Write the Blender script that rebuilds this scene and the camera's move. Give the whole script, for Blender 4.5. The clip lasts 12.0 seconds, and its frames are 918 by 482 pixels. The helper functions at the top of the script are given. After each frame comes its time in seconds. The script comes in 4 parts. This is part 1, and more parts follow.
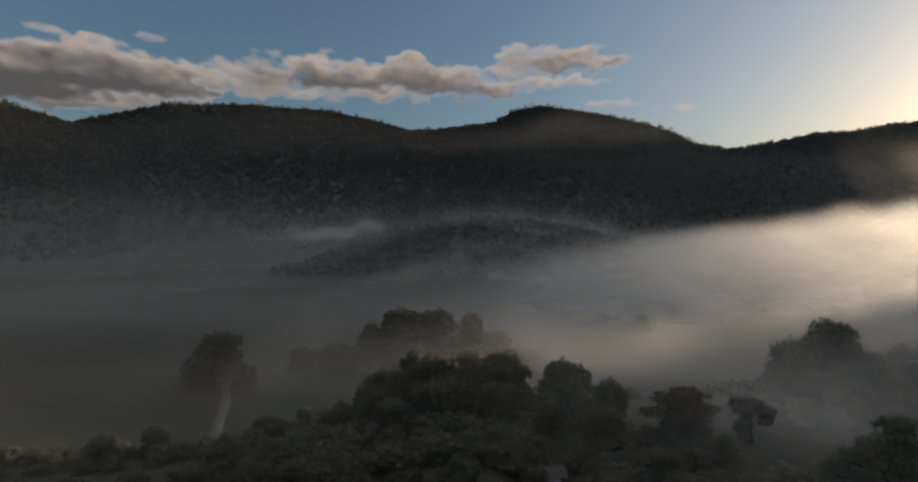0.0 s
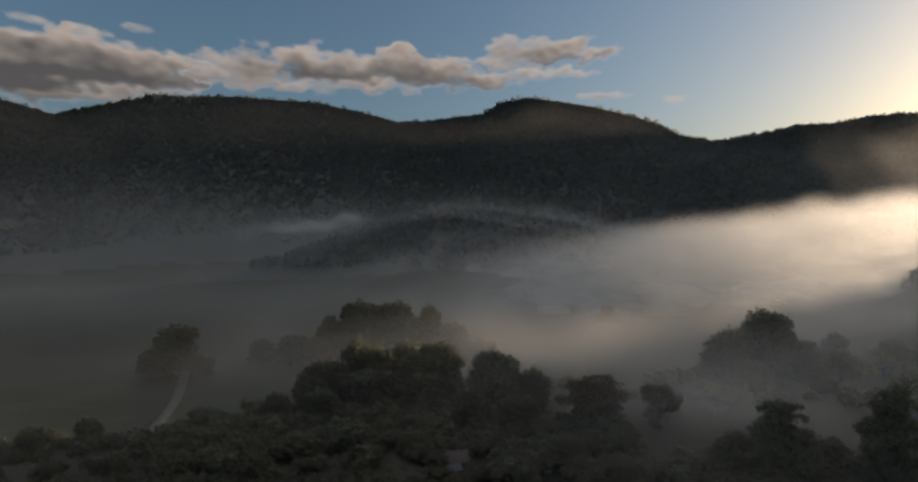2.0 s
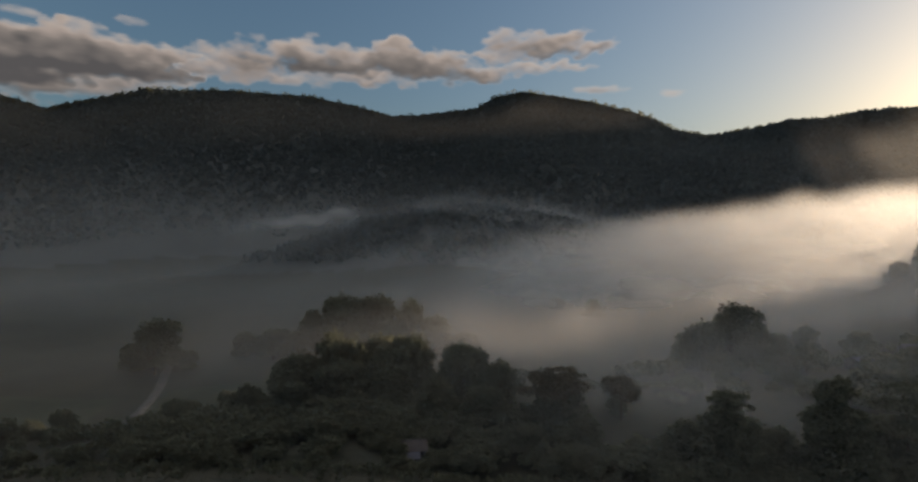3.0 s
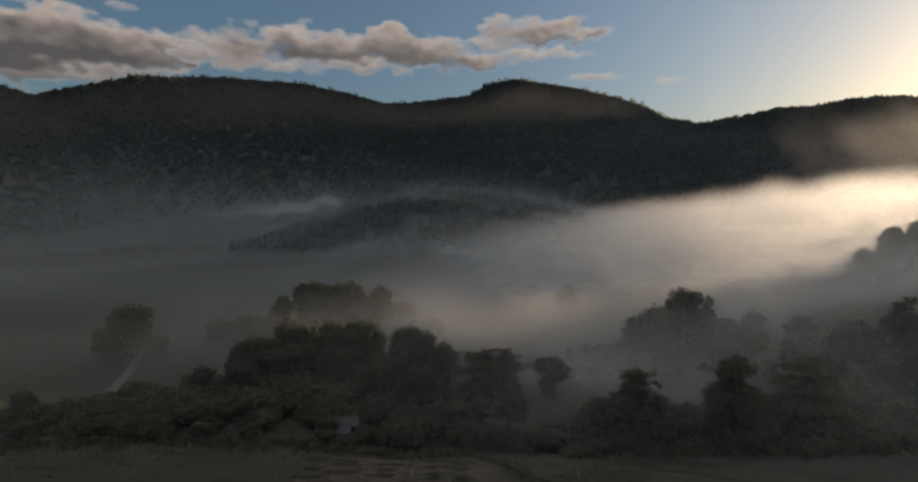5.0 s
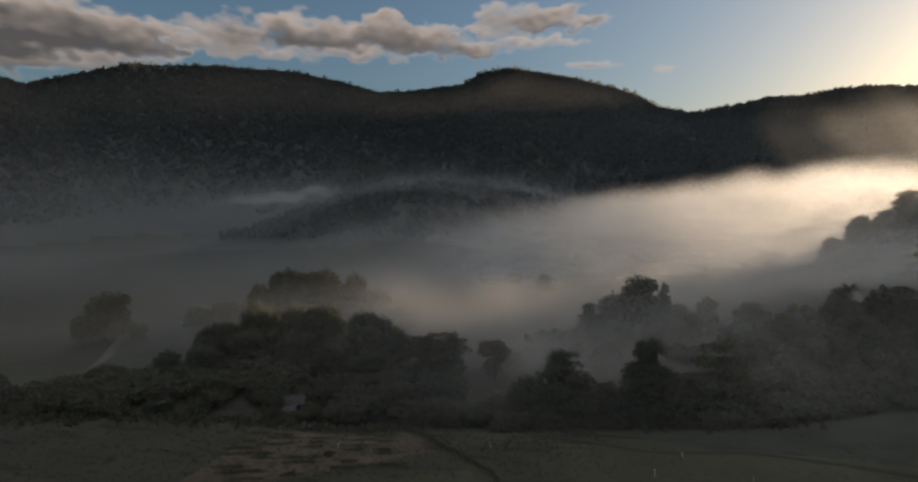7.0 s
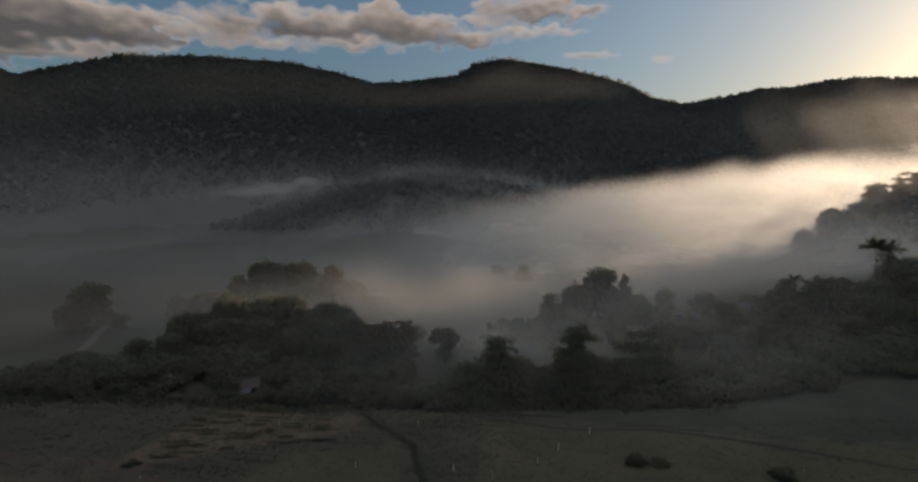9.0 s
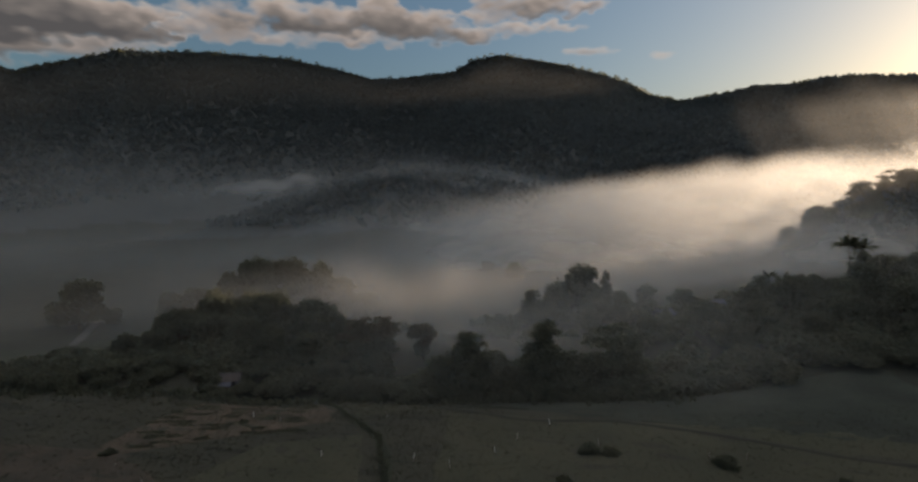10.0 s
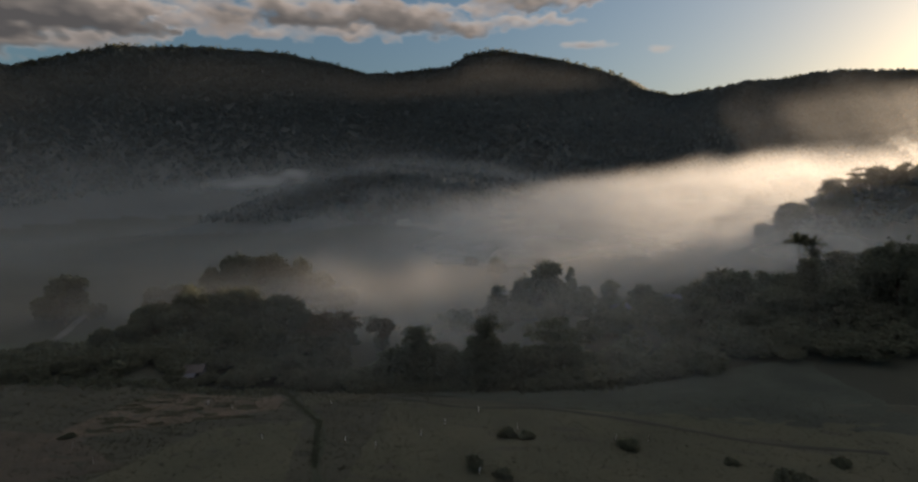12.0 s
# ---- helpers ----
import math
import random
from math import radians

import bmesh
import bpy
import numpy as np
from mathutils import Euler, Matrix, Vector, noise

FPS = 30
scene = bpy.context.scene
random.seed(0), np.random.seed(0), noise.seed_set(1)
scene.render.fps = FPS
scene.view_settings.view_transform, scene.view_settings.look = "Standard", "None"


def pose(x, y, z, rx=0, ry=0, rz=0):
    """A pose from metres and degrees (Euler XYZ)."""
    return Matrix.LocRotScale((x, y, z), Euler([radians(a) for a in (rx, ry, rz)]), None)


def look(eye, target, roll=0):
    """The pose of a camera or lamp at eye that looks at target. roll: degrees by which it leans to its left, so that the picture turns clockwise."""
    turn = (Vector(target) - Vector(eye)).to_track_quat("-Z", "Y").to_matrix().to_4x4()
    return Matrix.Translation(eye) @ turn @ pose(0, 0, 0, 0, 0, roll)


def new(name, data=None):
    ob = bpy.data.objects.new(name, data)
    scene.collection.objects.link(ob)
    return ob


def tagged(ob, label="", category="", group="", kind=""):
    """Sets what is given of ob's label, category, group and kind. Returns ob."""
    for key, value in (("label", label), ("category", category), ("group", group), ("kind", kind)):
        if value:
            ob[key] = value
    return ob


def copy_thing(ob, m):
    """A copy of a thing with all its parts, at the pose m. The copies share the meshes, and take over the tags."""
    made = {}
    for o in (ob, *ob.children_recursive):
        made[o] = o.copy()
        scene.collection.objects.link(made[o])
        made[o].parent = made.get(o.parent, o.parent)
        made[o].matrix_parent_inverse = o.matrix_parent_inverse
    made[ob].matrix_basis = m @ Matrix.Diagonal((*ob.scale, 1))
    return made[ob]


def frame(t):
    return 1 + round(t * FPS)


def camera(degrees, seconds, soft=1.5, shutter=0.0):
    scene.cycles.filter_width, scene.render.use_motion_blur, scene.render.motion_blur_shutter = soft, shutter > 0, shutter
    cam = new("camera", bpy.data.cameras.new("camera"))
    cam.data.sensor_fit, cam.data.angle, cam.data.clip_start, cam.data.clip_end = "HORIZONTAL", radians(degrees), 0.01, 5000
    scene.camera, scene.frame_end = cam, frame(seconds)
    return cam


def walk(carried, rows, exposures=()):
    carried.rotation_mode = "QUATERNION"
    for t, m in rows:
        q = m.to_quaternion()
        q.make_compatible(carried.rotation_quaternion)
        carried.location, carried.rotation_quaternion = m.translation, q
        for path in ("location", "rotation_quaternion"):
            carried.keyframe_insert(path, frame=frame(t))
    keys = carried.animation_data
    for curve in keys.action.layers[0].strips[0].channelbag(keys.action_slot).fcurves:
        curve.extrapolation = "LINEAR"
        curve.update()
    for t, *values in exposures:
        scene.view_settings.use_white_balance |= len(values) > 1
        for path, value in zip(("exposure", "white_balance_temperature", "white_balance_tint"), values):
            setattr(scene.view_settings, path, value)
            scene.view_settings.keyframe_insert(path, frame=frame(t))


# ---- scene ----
EXPO = 1.62
CLOUD_GLOW = 0.185
OVERHEAD_FILL = 3.2
# the camera flies sideways to the right and slowly back, tilting down
cam = camera(82.1, 12.0, soft=2.6)
PATH = [
    (0.0, pose(-0.03, -0.07, 29.98, 92.015, 0.013, -0.016)),
    (0.5, pose(3.79, -0.66, 30.09, 91.885, 0.110, -0.227)),
    (1.0, pose(7.46, -1.37, 30.17, 91.689, 0.172, -0.425)),
    (1.5, pose(10.99, -2.19, 30.23, 91.443, 0.208, -0.607)),
    (2.0, pose(14.40, -3.11, 30.26, 91.160, 0.227, -0.772)),
    (2.5, pose(17.69, -4.12, 30.27, 90.852, 0.237, -0.921)),
    (3.0, pose(20.89, -5.22, 30.27, 90.528, 0.242, -1.053)),
    (5.0, pose(32.91, -10.34, 30.16, 89.203, 0.260, -1.434)),
    (5.5, pose(35.77, -11.77, 30.15, 88.887, 0.268, -1.500)),
    (6.0, pose(38.58, -13.26, 30.16, 88.582, 0.277, -1.558)),
    (6.5, pose(41.35, -14.80, 30.20, 88.289, 0.284, -1.609)),
    (7.0, pose(44.09, -16.39, 30.28, 88.009, 0.289, -1.655)),
    (9.0, pose(54.85, -23.10, 31.00, 87.014, 0.271, -1.812)),
    (9.5, pose(57.51, -24.85, 31.29, 86.797, 0.258, -1.846)),
    (10.0, pose(60.18, -26.61, 31.62, 86.593, 0.246, -1.878)),
    (10.5, pose(62.85, -28.37, 31.97, 86.405, 0.237, -1.904)),
    (11.0, pose(65.53, -30.13, 32.36, 86.234, 0.238, -1.924)),
    (11.5, pose(68.22, -31.88, 32.74, 86.082, 0.257, -1.933)),
    (12.0, pose(70.93, -33.60, 33.12, 85.955, 0.302, -1.927)),
]
walk(cam, PATH, [(0.0, EXPO, 7300, 14), (12.0, EXPO, 7300, 14)])
scene.cycles.transparent_max_bounces = 72

# ---- sky and sun ----
SUN_AZ, SUN_EL = 63.0, 6.0
world = bpy.data.worlds.new("sky")
scene.world = world
world.use_nodes = True
wn = world.node_tree.nodes
sky = wn.new("ShaderNodeTexSky")
sky.sky_type = "NISHITA"
sky.sun_disc = False
sky.sun_elevation, sky.sun_rotation = radians(SUN_EL), radians(SUN_AZ)
sky.air_density, sky.dust_density, sky.ozone_density = 1.2, 3.2, 3.3
wn["Background"].inputs["Strength"].default_value = 0.065
wl = world.node_tree.links
# fill light added overhead, out of view, as thin high cloud: broken by billows, thinning out towards the horizon
way = wn.new("ShaderNodeTexCoord")
split = wn.new("ShaderNodeSeparateXYZ")
wl.new(way.outputs["Generated"], split.inputs[0])
billow = wn.new("ShaderNodeTexNoise")
billow.inputs["Scale"].default_value, billow.inputs["Detail"].default_value = 3.0, 5
wl.new(way.outputs["Generated"], billow.inputs["Vector"])
lift = wn.new("ShaderNodeMath")
lift.operation = "MULTIPLY_ADD"
lift.inputs[1].default_value = 0.3
wl.new(billow.outputs["Fac"], lift.inputs[0])
wl.new(split.outputs[2], lift.inputs[2])
cover = wn.new("ShaderNodeMapRange")
cover.interpolation_type = "SMOOTHERSTEP"
cover.inputs["From Min"].default_value, cover.inputs["From Max"].default_value = 0.66, 1.0
cover.inputs["To Max"].default_value = 0.85
wl.new(lift.outputs[0], cover.inputs["Value"])
veil = wn.new("ShaderNodeMix")
veil.data_type = "RGBA"
veil.inputs["B"].default_value = (OVERHEAD_FILL * 0.98, OVERHEAD_FILL * 0.96, OVERHEAD_FILL * 0.95, 1)
wl.new(cover.outputs[0], veil.inputs["Factor"])
wl.new(sky.outputs[0], veil.inputs["A"])
wl.new(veil.outputs["Result"], wn["Background"].inputs["Color"])
sun_data = bpy.data.lights.new("sun", "SUN")
sun_data.energy, sun_data.angle, sun_data.color = 5.4, radians(2.0), (1.0, 0.83, 0.65)
sun = new("sun", sun_data)
SUN_DIR = Vector((math.sin(radians(SUN_AZ)) * math.cos(radians(SUN_EL)), math.cos(radians(SUN_AZ)) * math.cos(radians(SUN_EL)), math.sin(radians(SUN_EL))))
sun.matrix_world = look(SUN_DIR * 3000, (0, 0, 0))


# ---- materials ----
def nodes_of(name):
    m = bpy.data.materials.new(name)
    m.use_nodes = True
    return m, m.node_tree.nodes, m.node_tree.links


def ramp(nt, stops):
    r = nt.new("ShaderNodeValToRGB")
    e = r.color_ramp.elements
    while len(e) < len(stops):
        e.new(0.5)
    for k, (p, c) in enumerate(stops):
        e[k].position = p
        e[k].color = (*c, 1) if len(c) == 3 else c
    return r


def surface(name, stops, scale, rough=0.9, fine=8.0, bump=0.3, metal=0.0, by_piece=0.0, thin=0.0, bump_dist=0.05):
    """Colour from two scales of noise, with relief; by_piece shifts it from island to island."""
    m, n, l = nodes_of(name)
    b = n["Principled BSDF"]
    b.inputs["Roughness"].default_value = rough
    b.inputs["Metallic"].default_value = metal
    b.inputs["Specular IOR Level"].default_value = 0.2
    co = n.new("ShaderNodeTexCoord")
    a = n.new("ShaderNodeTexNoise")
    a.inputs["Scale"].default_value, a.inputs["Detail"].default_value = scale, 6
    f = n.new("ShaderNodeTexNoise")
    f.inputs["Scale"].default_value, f.inputs["Detail"].default_value = scale * fine, 4
    l.new(co.outputs["Object"], a.inputs["Vector"])
    l.new(co.outputs["Object"], f.inputs["Vector"])
    mix = n.new("ShaderNodeMath")
    mix.operation = "MULTIPLY_ADD"
    mix.inputs[1].default_value = 0.4
    l.new(f.outputs["Fac"], mix.inputs[0])
    sub = n.new("ShaderNodeMath")
    sub.operation = "MULTIPLY_ADD"
    sub.inputs[1].default_value, sub.inputs[2].default_value = 1.4, -0.4
    l.new(a.outputs["Fac"], sub.inputs[0])
    l.new(sub.outputs[0], mix.inputs[2])
    fac = mix.outputs[0]
    if by_piece:
        g, o = n.new("ShaderNodeNewGeometry"), n.new("ShaderNodeObjectInfo")
        s = n.new("ShaderNodeMath")
        l.new(g.outputs["Random Per Island"], s.inputs[0])
        l.new(o.outputs["Random"], s.inputs[1])
        s2 = n.new("ShaderNodeMath")
        s2.operation = "MULTIPLY_ADD"
        s2.inputs[1].default_value = by_piece
        l.new(s.outputs[0], s2.inputs[0])
        l.new(fac, s2.inputs[2])
        s3 = n.new("ShaderNodeMath")
        s3.operation = "SUBTRACT"
        s3.inputs[1].default_value = by_piece
        l.new(s2.outputs[0], s3.inputs[0])
        fac = s3.outputs[0]
    r = ramp(n, stops)
    l.new(fac, r.inputs[0])
    l.new(r.outputs[0], b.inputs["Base Color"])
    if thin:
        tl, mx = n.new("ShaderNodeBsdfTranslucent"), n.new("ShaderNodeMixShader")
        mx.inputs[0].default_value = thin
        l.new(r.outputs[0], tl.inputs[0])
        l.new(b.outputs[0], mx.inputs[1])
        l.new(tl.outputs[0], mx.inputs[2])
        l.new(mx.outputs[0], n["Material Output"].inputs["Surface"])
    if bump:
        bp = n.new("ShaderNodeBump")
        bp.inputs["Strength"].default_value, bp.inputs["Distance"].default_value = bump, bump_dist
        l.new(f.outputs["Fac"], bp.inputs["Height"])
        l.new(bp.outputs[0], b.inputs["Normal"])
    return m


LEAF = surface("foliage", [(0.2, (0.088, 0.096, 0.07)), (0.55, (0.104, 0.112, 0.08)), (0.9, (0.118, 0.12, 0.088))], 0.25, 0.85, by_piece=0.25, bump=0, thin=0.5)
LEAF_RUST = surface("rusty_foliage", [(0.2, (0.085, 0.078, 0.06)), (0.6, (0.104, 0.09, 0.067)), (0.9, (0.12, 0.1, 0.073))], 0.25, 0.85, by_piece=0.25, bump=0, thin=0.5)
FROND = surface("palm_frond", [(0.3, (0.04, 0.045, 0.026)), (0.8, (0.065, 0.07, 0.037))], 0.6, 0.6, by_piece=0.3, bump=0, thin=0.35)
# the blue-grey lift of distant haze is mixed into this canopy colour
HAZED_FOREST = surface("hazed_canopy", [(0.2, (0.096, 0.118, 0.126)), (0.9, (0.108, 0.13, 0.136))], 0.02, 0.95, by_piece=0.05, bump=0, thin=0.5)
BARK = surface("bark", [(0.3, (0.05, 0.04, 0.03)), (0.8, (0.14, 0.11, 0.085))], 1.2, 0.95, bump=0.6)
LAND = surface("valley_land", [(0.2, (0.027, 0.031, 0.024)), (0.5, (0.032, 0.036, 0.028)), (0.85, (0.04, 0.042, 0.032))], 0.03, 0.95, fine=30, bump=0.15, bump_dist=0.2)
# ground under the far woods, painted with the same bluish haze tone
HAZED_FLOOR = surface("hazed_floor", [(0.2, (0.05, 0.06, 0.063)), (0.8, (0.06, 0.07, 0.072))], 0.03, 0.95, fine=30, bump=0.5, bump_dist=0.3)
GRASS = surface("field_grass", [(0.2, (0.048, 0.051, 0.036)), (0.55, (0.057, 0.059, 0.041)), (0.9, (0.07, 0.069, 0.048))], 0.12, 0.95, fine=14, bump=0.5, bump_dist=0.1)
PADDOCK = surface("paddock_grass", [(0.2, (0.028, 0.037, 0.026)), (0.55, (0.035, 0.042, 0.03)), (0.9, (0.043, 0.048, 0.035))], 0.12, 0.95, fine=14, bump=0.15, bump_dist=0.1)
ROUGH = surface("weedy_ground", [(0.2, (0.028, 0.035, 0.029)), (0.55, (0.037, 0.045, 0.037)), (0.9, (0.048, 0.056, 0.046))], 0.12, 0.95, fine=14, bump=0.6, bump_dist=0.2)
PASTURE = surface("pasture_grass", [(0.2, (0.04, 0.042, 0.033)), (0.55, (0.047, 0.048, 0.037)), (0.9, (0.056, 0.056, 0.043))], 0.12, 0.95, fine=14, bump=0.4, bump_dist=0.1)
SOIL = surface("tilled_soil", [(0.2, (0.065, 0.055, 0.043)), (0.55, (0.084, 0.068, 0.052)), (0.9, (0.115, 0.09, 0.07))], 0.25, 0.95, fine=10, bump=0.6, bump_dist=0.1)
FALLOW = surface("fallow_soil", [(0.2, (0.045, 0.043, 0.034)), (0.55, (0.06, 0.052, 0.042)), (0.9, (0.085, 0.068, 0.054))], 0.3, 0.95, fine=9, bump=0.6, bump_dist=0.1)
LANE = surface("lane_gravel", [(0.25, (0.065, 0.065, 0.064)), (0.7, (0.095, 0.094, 0.092))], 0.4, 0.95, fine=8, bump=0.4)
ROOF = surface("roof_sheet", [(0.2, (0.07, 0.075, 0.1)), (0.7, (0.11, 0.118, 0.15))], 0.7, 0.8, fine=6, bump=0.1)
RUST_ROOF = surface("rusted_sheet", [(0.2, (0.05, 0.043, 0.044)), (0.7, (0.08, 0.07, 0.07))], 0.7, 0.7, fine=6, bump=0.1)
PLASTER = surface("wall_plaster", [(0.2, (0.07, 0.073, 0.085)), (0.8, (0.11, 0.115, 0.13))], 0.8, 0.9, bump=0.15)
TIMBER = surface("dark_timber", [(0.2, (0.06, 0.045, 0.035)), (0.8, (0.15, 0.11, 0.08))], 2.0, 0.85, bump=0.3)
WHITE = surface("white_strip", [(0.2, (0.5, 0.5, 0.49)), (0.8, (0.65, 0.65, 0.63))], 2.0, 0.7, bump=0.1)
DARKGLASS = surface("window_glass", [(0.2, (0.02, 0.022, 0.025)), (0.8, (0.03, 0.033, 0.036))], 1.0, 0.08, bump=0)


def mist_material():
    """Thin drops of water: lets most light through and scatters the rest; its thickness comes with the mesh, broken by billows."""
    m, n, l = nodes_of("mist_drops")
    n.remove(n["Principled BSDF"])
    at = n.new("ShaderNodeAttribute")
    at.attribute_name = "thickness"
    co = n.new("ShaderNodeTexCoord")
    last = at.outputs["Fac"]
    for size, lo, hi in ((75.0, 0.7, 1.3), (24.0, 0.8, 1.2)):
        mp = n.new("ShaderNodeMapping")
        mp.inputs["Scale"].default_value = (0.6 / size, 1 / size, 1.9 / size)
        l.new(co.outputs["Object"], mp.inputs["Vector"])
        ns = n.new("ShaderNodeTexNoise")
        ns.inputs["Scale"].default_value, ns.inputs["Detail"].default_value = 1.0, 3
        l.new(mp.outputs[0], ns.inputs["Vector"])
        body = n.new("ShaderNodeMapRange")
        body.inputs["From Min"].default_value, body.inputs["From Max"].default_value = 0.28, 0.72
        body.inputs["To Min"].default_value, body.inputs["To Max"].default_value = lo, hi
        l.new(ns.outputs["Fac"], body.inputs["Value"])
        mu = n.new("ShaderNodeMath")
        mu.operation = "MULTIPLY"
        l.new(last, mu.inputs[0])
        l.new(body.outputs[0], mu.inputs[1])
        last = mu.outputs[0]
    df, tl, tr = n.new("ShaderNodeBsdfDiffuse"), n.new("ShaderNodeBsdfTranslucent"), n.new("ShaderNodeBsdfTransparent")
    df.inputs[0].default_value = tl.inputs[0].default_value = (0.9, 0.89, 0.87, 1)
    both, out = n.new("ShaderNodeMixShader"), n.new("ShaderNodeMixShader")
    both.inputs[0].default_value = 0.6
    l.new(df.outputs[0], both.inputs[1])
    l.new(tl.outputs[0], both.inputs[2])
    l.new(last, out.inputs[0])
    l.new(tr.outputs[0], out.inputs[1])
    l.new(both.outputs[0], out.inputs[2])
    l.new(out.outputs[0], n["Material Output"].inputs["Surface"])
    return m


MIST = mist_material()


# ---- small builders ----
def mesh_of(name, verts, faces, mat, smooth=False):
    me = bpy.data.meshes.new(name)
    me.from_pydata([tuple(v) for v in verts] if not isinstance(verts, np.ndarray) else verts.tolist(), [], faces if not isinstance(faces, np.ndarray) else faces.tolist())
    me.materials.append(mat)
    if smooth:
        me.shade_smooth()
    me.update()
    return me


def part(name, me, parent, label=""):
    ob = new(name, me)
    ob.parent = parent
    return tagged(ob, label)


def bm_mesh(name, bm, mat, smooth=False):
    me = bpy.data.meshes.new(name)
    bm.to_mesh(me)
    bm.free()
    me.materials.append(mat)
    if smooth:
        me.shade_smooth()
    return me


def box(name, size, at, mat, bevel=0.02):
    bm = bmesh.new()
    bmesh.ops.create_cube(bm, size=1, matrix=Matrix.Translation(at) @ Matrix.Diagonal((*size, 1)))
    if bevel:
        bmesh.ops.bevel(bm, geom=bm.edges[:], offset=bevel, segments=1, affect="EDGES")
    return bm_mesh(name, bm, mat)


def sstep(a, b, v):
    t = np.clip((np.asarray(v, float) - a) / (b - a), 0, 1)
    return t * t * (3 - 2 * t)


def wave(x, y, size, seed):
    """A cheap smooth field between about -1 and 1."""
    x, y = np.asarray(x, float) / size, np.asarray(y, float) / size
    r = np.random.RandomState(seed)
    out = 0
    for k in range(6):
        a, p, f = r.uniform(0, 6.28), r.uniform(0, 6.28), r.uniform(0.6, 1.9)
        out = out + np.sin((x * math.cos(a) + y * math.sin(a)) * f * 2 + p)
    return out / 3.0


# ---- the land ----
# the skyline: bearing in degrees from north, distance, height of the crest
CREST = np.array([
    (-75, 1500, 283), (-56, 1500, 404), (-48, 1500, 374), (-41.3, 1520, 372), (-36.6, 1540, 350), (-33.1, 1560, 392),
    (-28.9, 1590, 442), (-24.8, 1620, 461), (-21.0, 1640, 478), (-14.1, 1660, 484), (-9.4, 1660, 463), (-5.5, 1650, 433),
    (-1.7, 1600, 424), (2.1, 1480, 405), (4.0, 1400, 390), (5.9, 1370, 406), (9.1, 1370, 414), (12.9, 1370, 394),
    (15.8, 1370, 380), (19.4, 1360, 348), (22.1, 1345, 322), (24.0, 1335, 287), (27.1, 1260, 252), (29.5, 1180, 239),
    (31.4, 1120, 232), (34.4, 1085, 233), (37.1, 1065, 224), (40.8, 1050, 226), (44, 1040, 215), (47, 1040, 205),
    # out of view from here: a gap cut to let the sun onto the mist
    (48, 1045, 180), (49.5, 1050, 60), (53, 1050, 20), (76, 1060, 20), (82, 1080, 200), (90, 1200, 300)])


def ground(x, y):
    """Height of the land."""
    x, y = np.asarray(x, float), np.asarray(y, float)
    az, r = np.degrees(np.arctan2(x, y)), np.hypot(x, y)
    z = -3.2 - 10.5 * sstep(70, 185, y - 0.35 * x) - 2.5 * sstep(-10, -90, x) * sstep(20, 120, y)
    z = z + 8 * sstep(80, 230, x) * sstep(30, 110, y)
    z = z - 5.5 * np.exp(-((y - 86) / 15) ** 2) * sstep(0, 30, x) * (1 - sstep(108, 142, x))
    z = z + 44 * np.exp(-((x - 350) / 96) ** 4 - ((y - 255) / 38) ** 2)
    # unseen hill east of the fields, added beyond the knoll to shade the near ground
    z = z + (80 - 30 * sstep(335, 392, y)) * np.exp(-((x - 610) / 80) ** 2) * sstep(495, 430, y) * sstep(-200, 0, y)
    z = z + 86 * np.exp(-((x - 25) / np.where(x < 25, 225, 240)) ** 2 - ((y - 600) / 95) ** 2)
    z = z + (wave(x, y, 60, 3) * 0.5 + wave(x, y, 17, 5) * 0.12) * sstep(20, 130, r)
    side = sstep(100, 76, np.abs(az))
    crest_r, crest_z = np.interp(az, CREST[:, 0], CREST[:, 1]), np.interp(az, CREST[:, 0], CREST[:, 2])
    foot = crest_r * 0.55
    s = np.clip((r - foot) / (crest_r - foot), 0, 1)
    spurs = wave(x, y, 190, 11) * 26 + wave(x, y, 70, 12) * 8
    up = (s ** 1.25) * (crest_z + 14) + spurs * np.sin(np.pi * s) * 0.9
    # behind the crest, unseen: in the west a high plateau added to keep sun off the slopes, in the east the range falls
    # away
    over = np.maximum(r - crest_r, 0)
    high = up * (1 - 0.035 * sstep(0, 90, over)) * (1 + 0.92 * np.minimum(over, 900) / crest_r) - np.maximum(over - 900, 0) * 0.4
    low = up - over * 0.42
    back = np.where(r > crest_r, high + (low - high) * sstep(24, 36, az), up)
    return z + side * np.maximum(back, -40 * (r > crest_r))


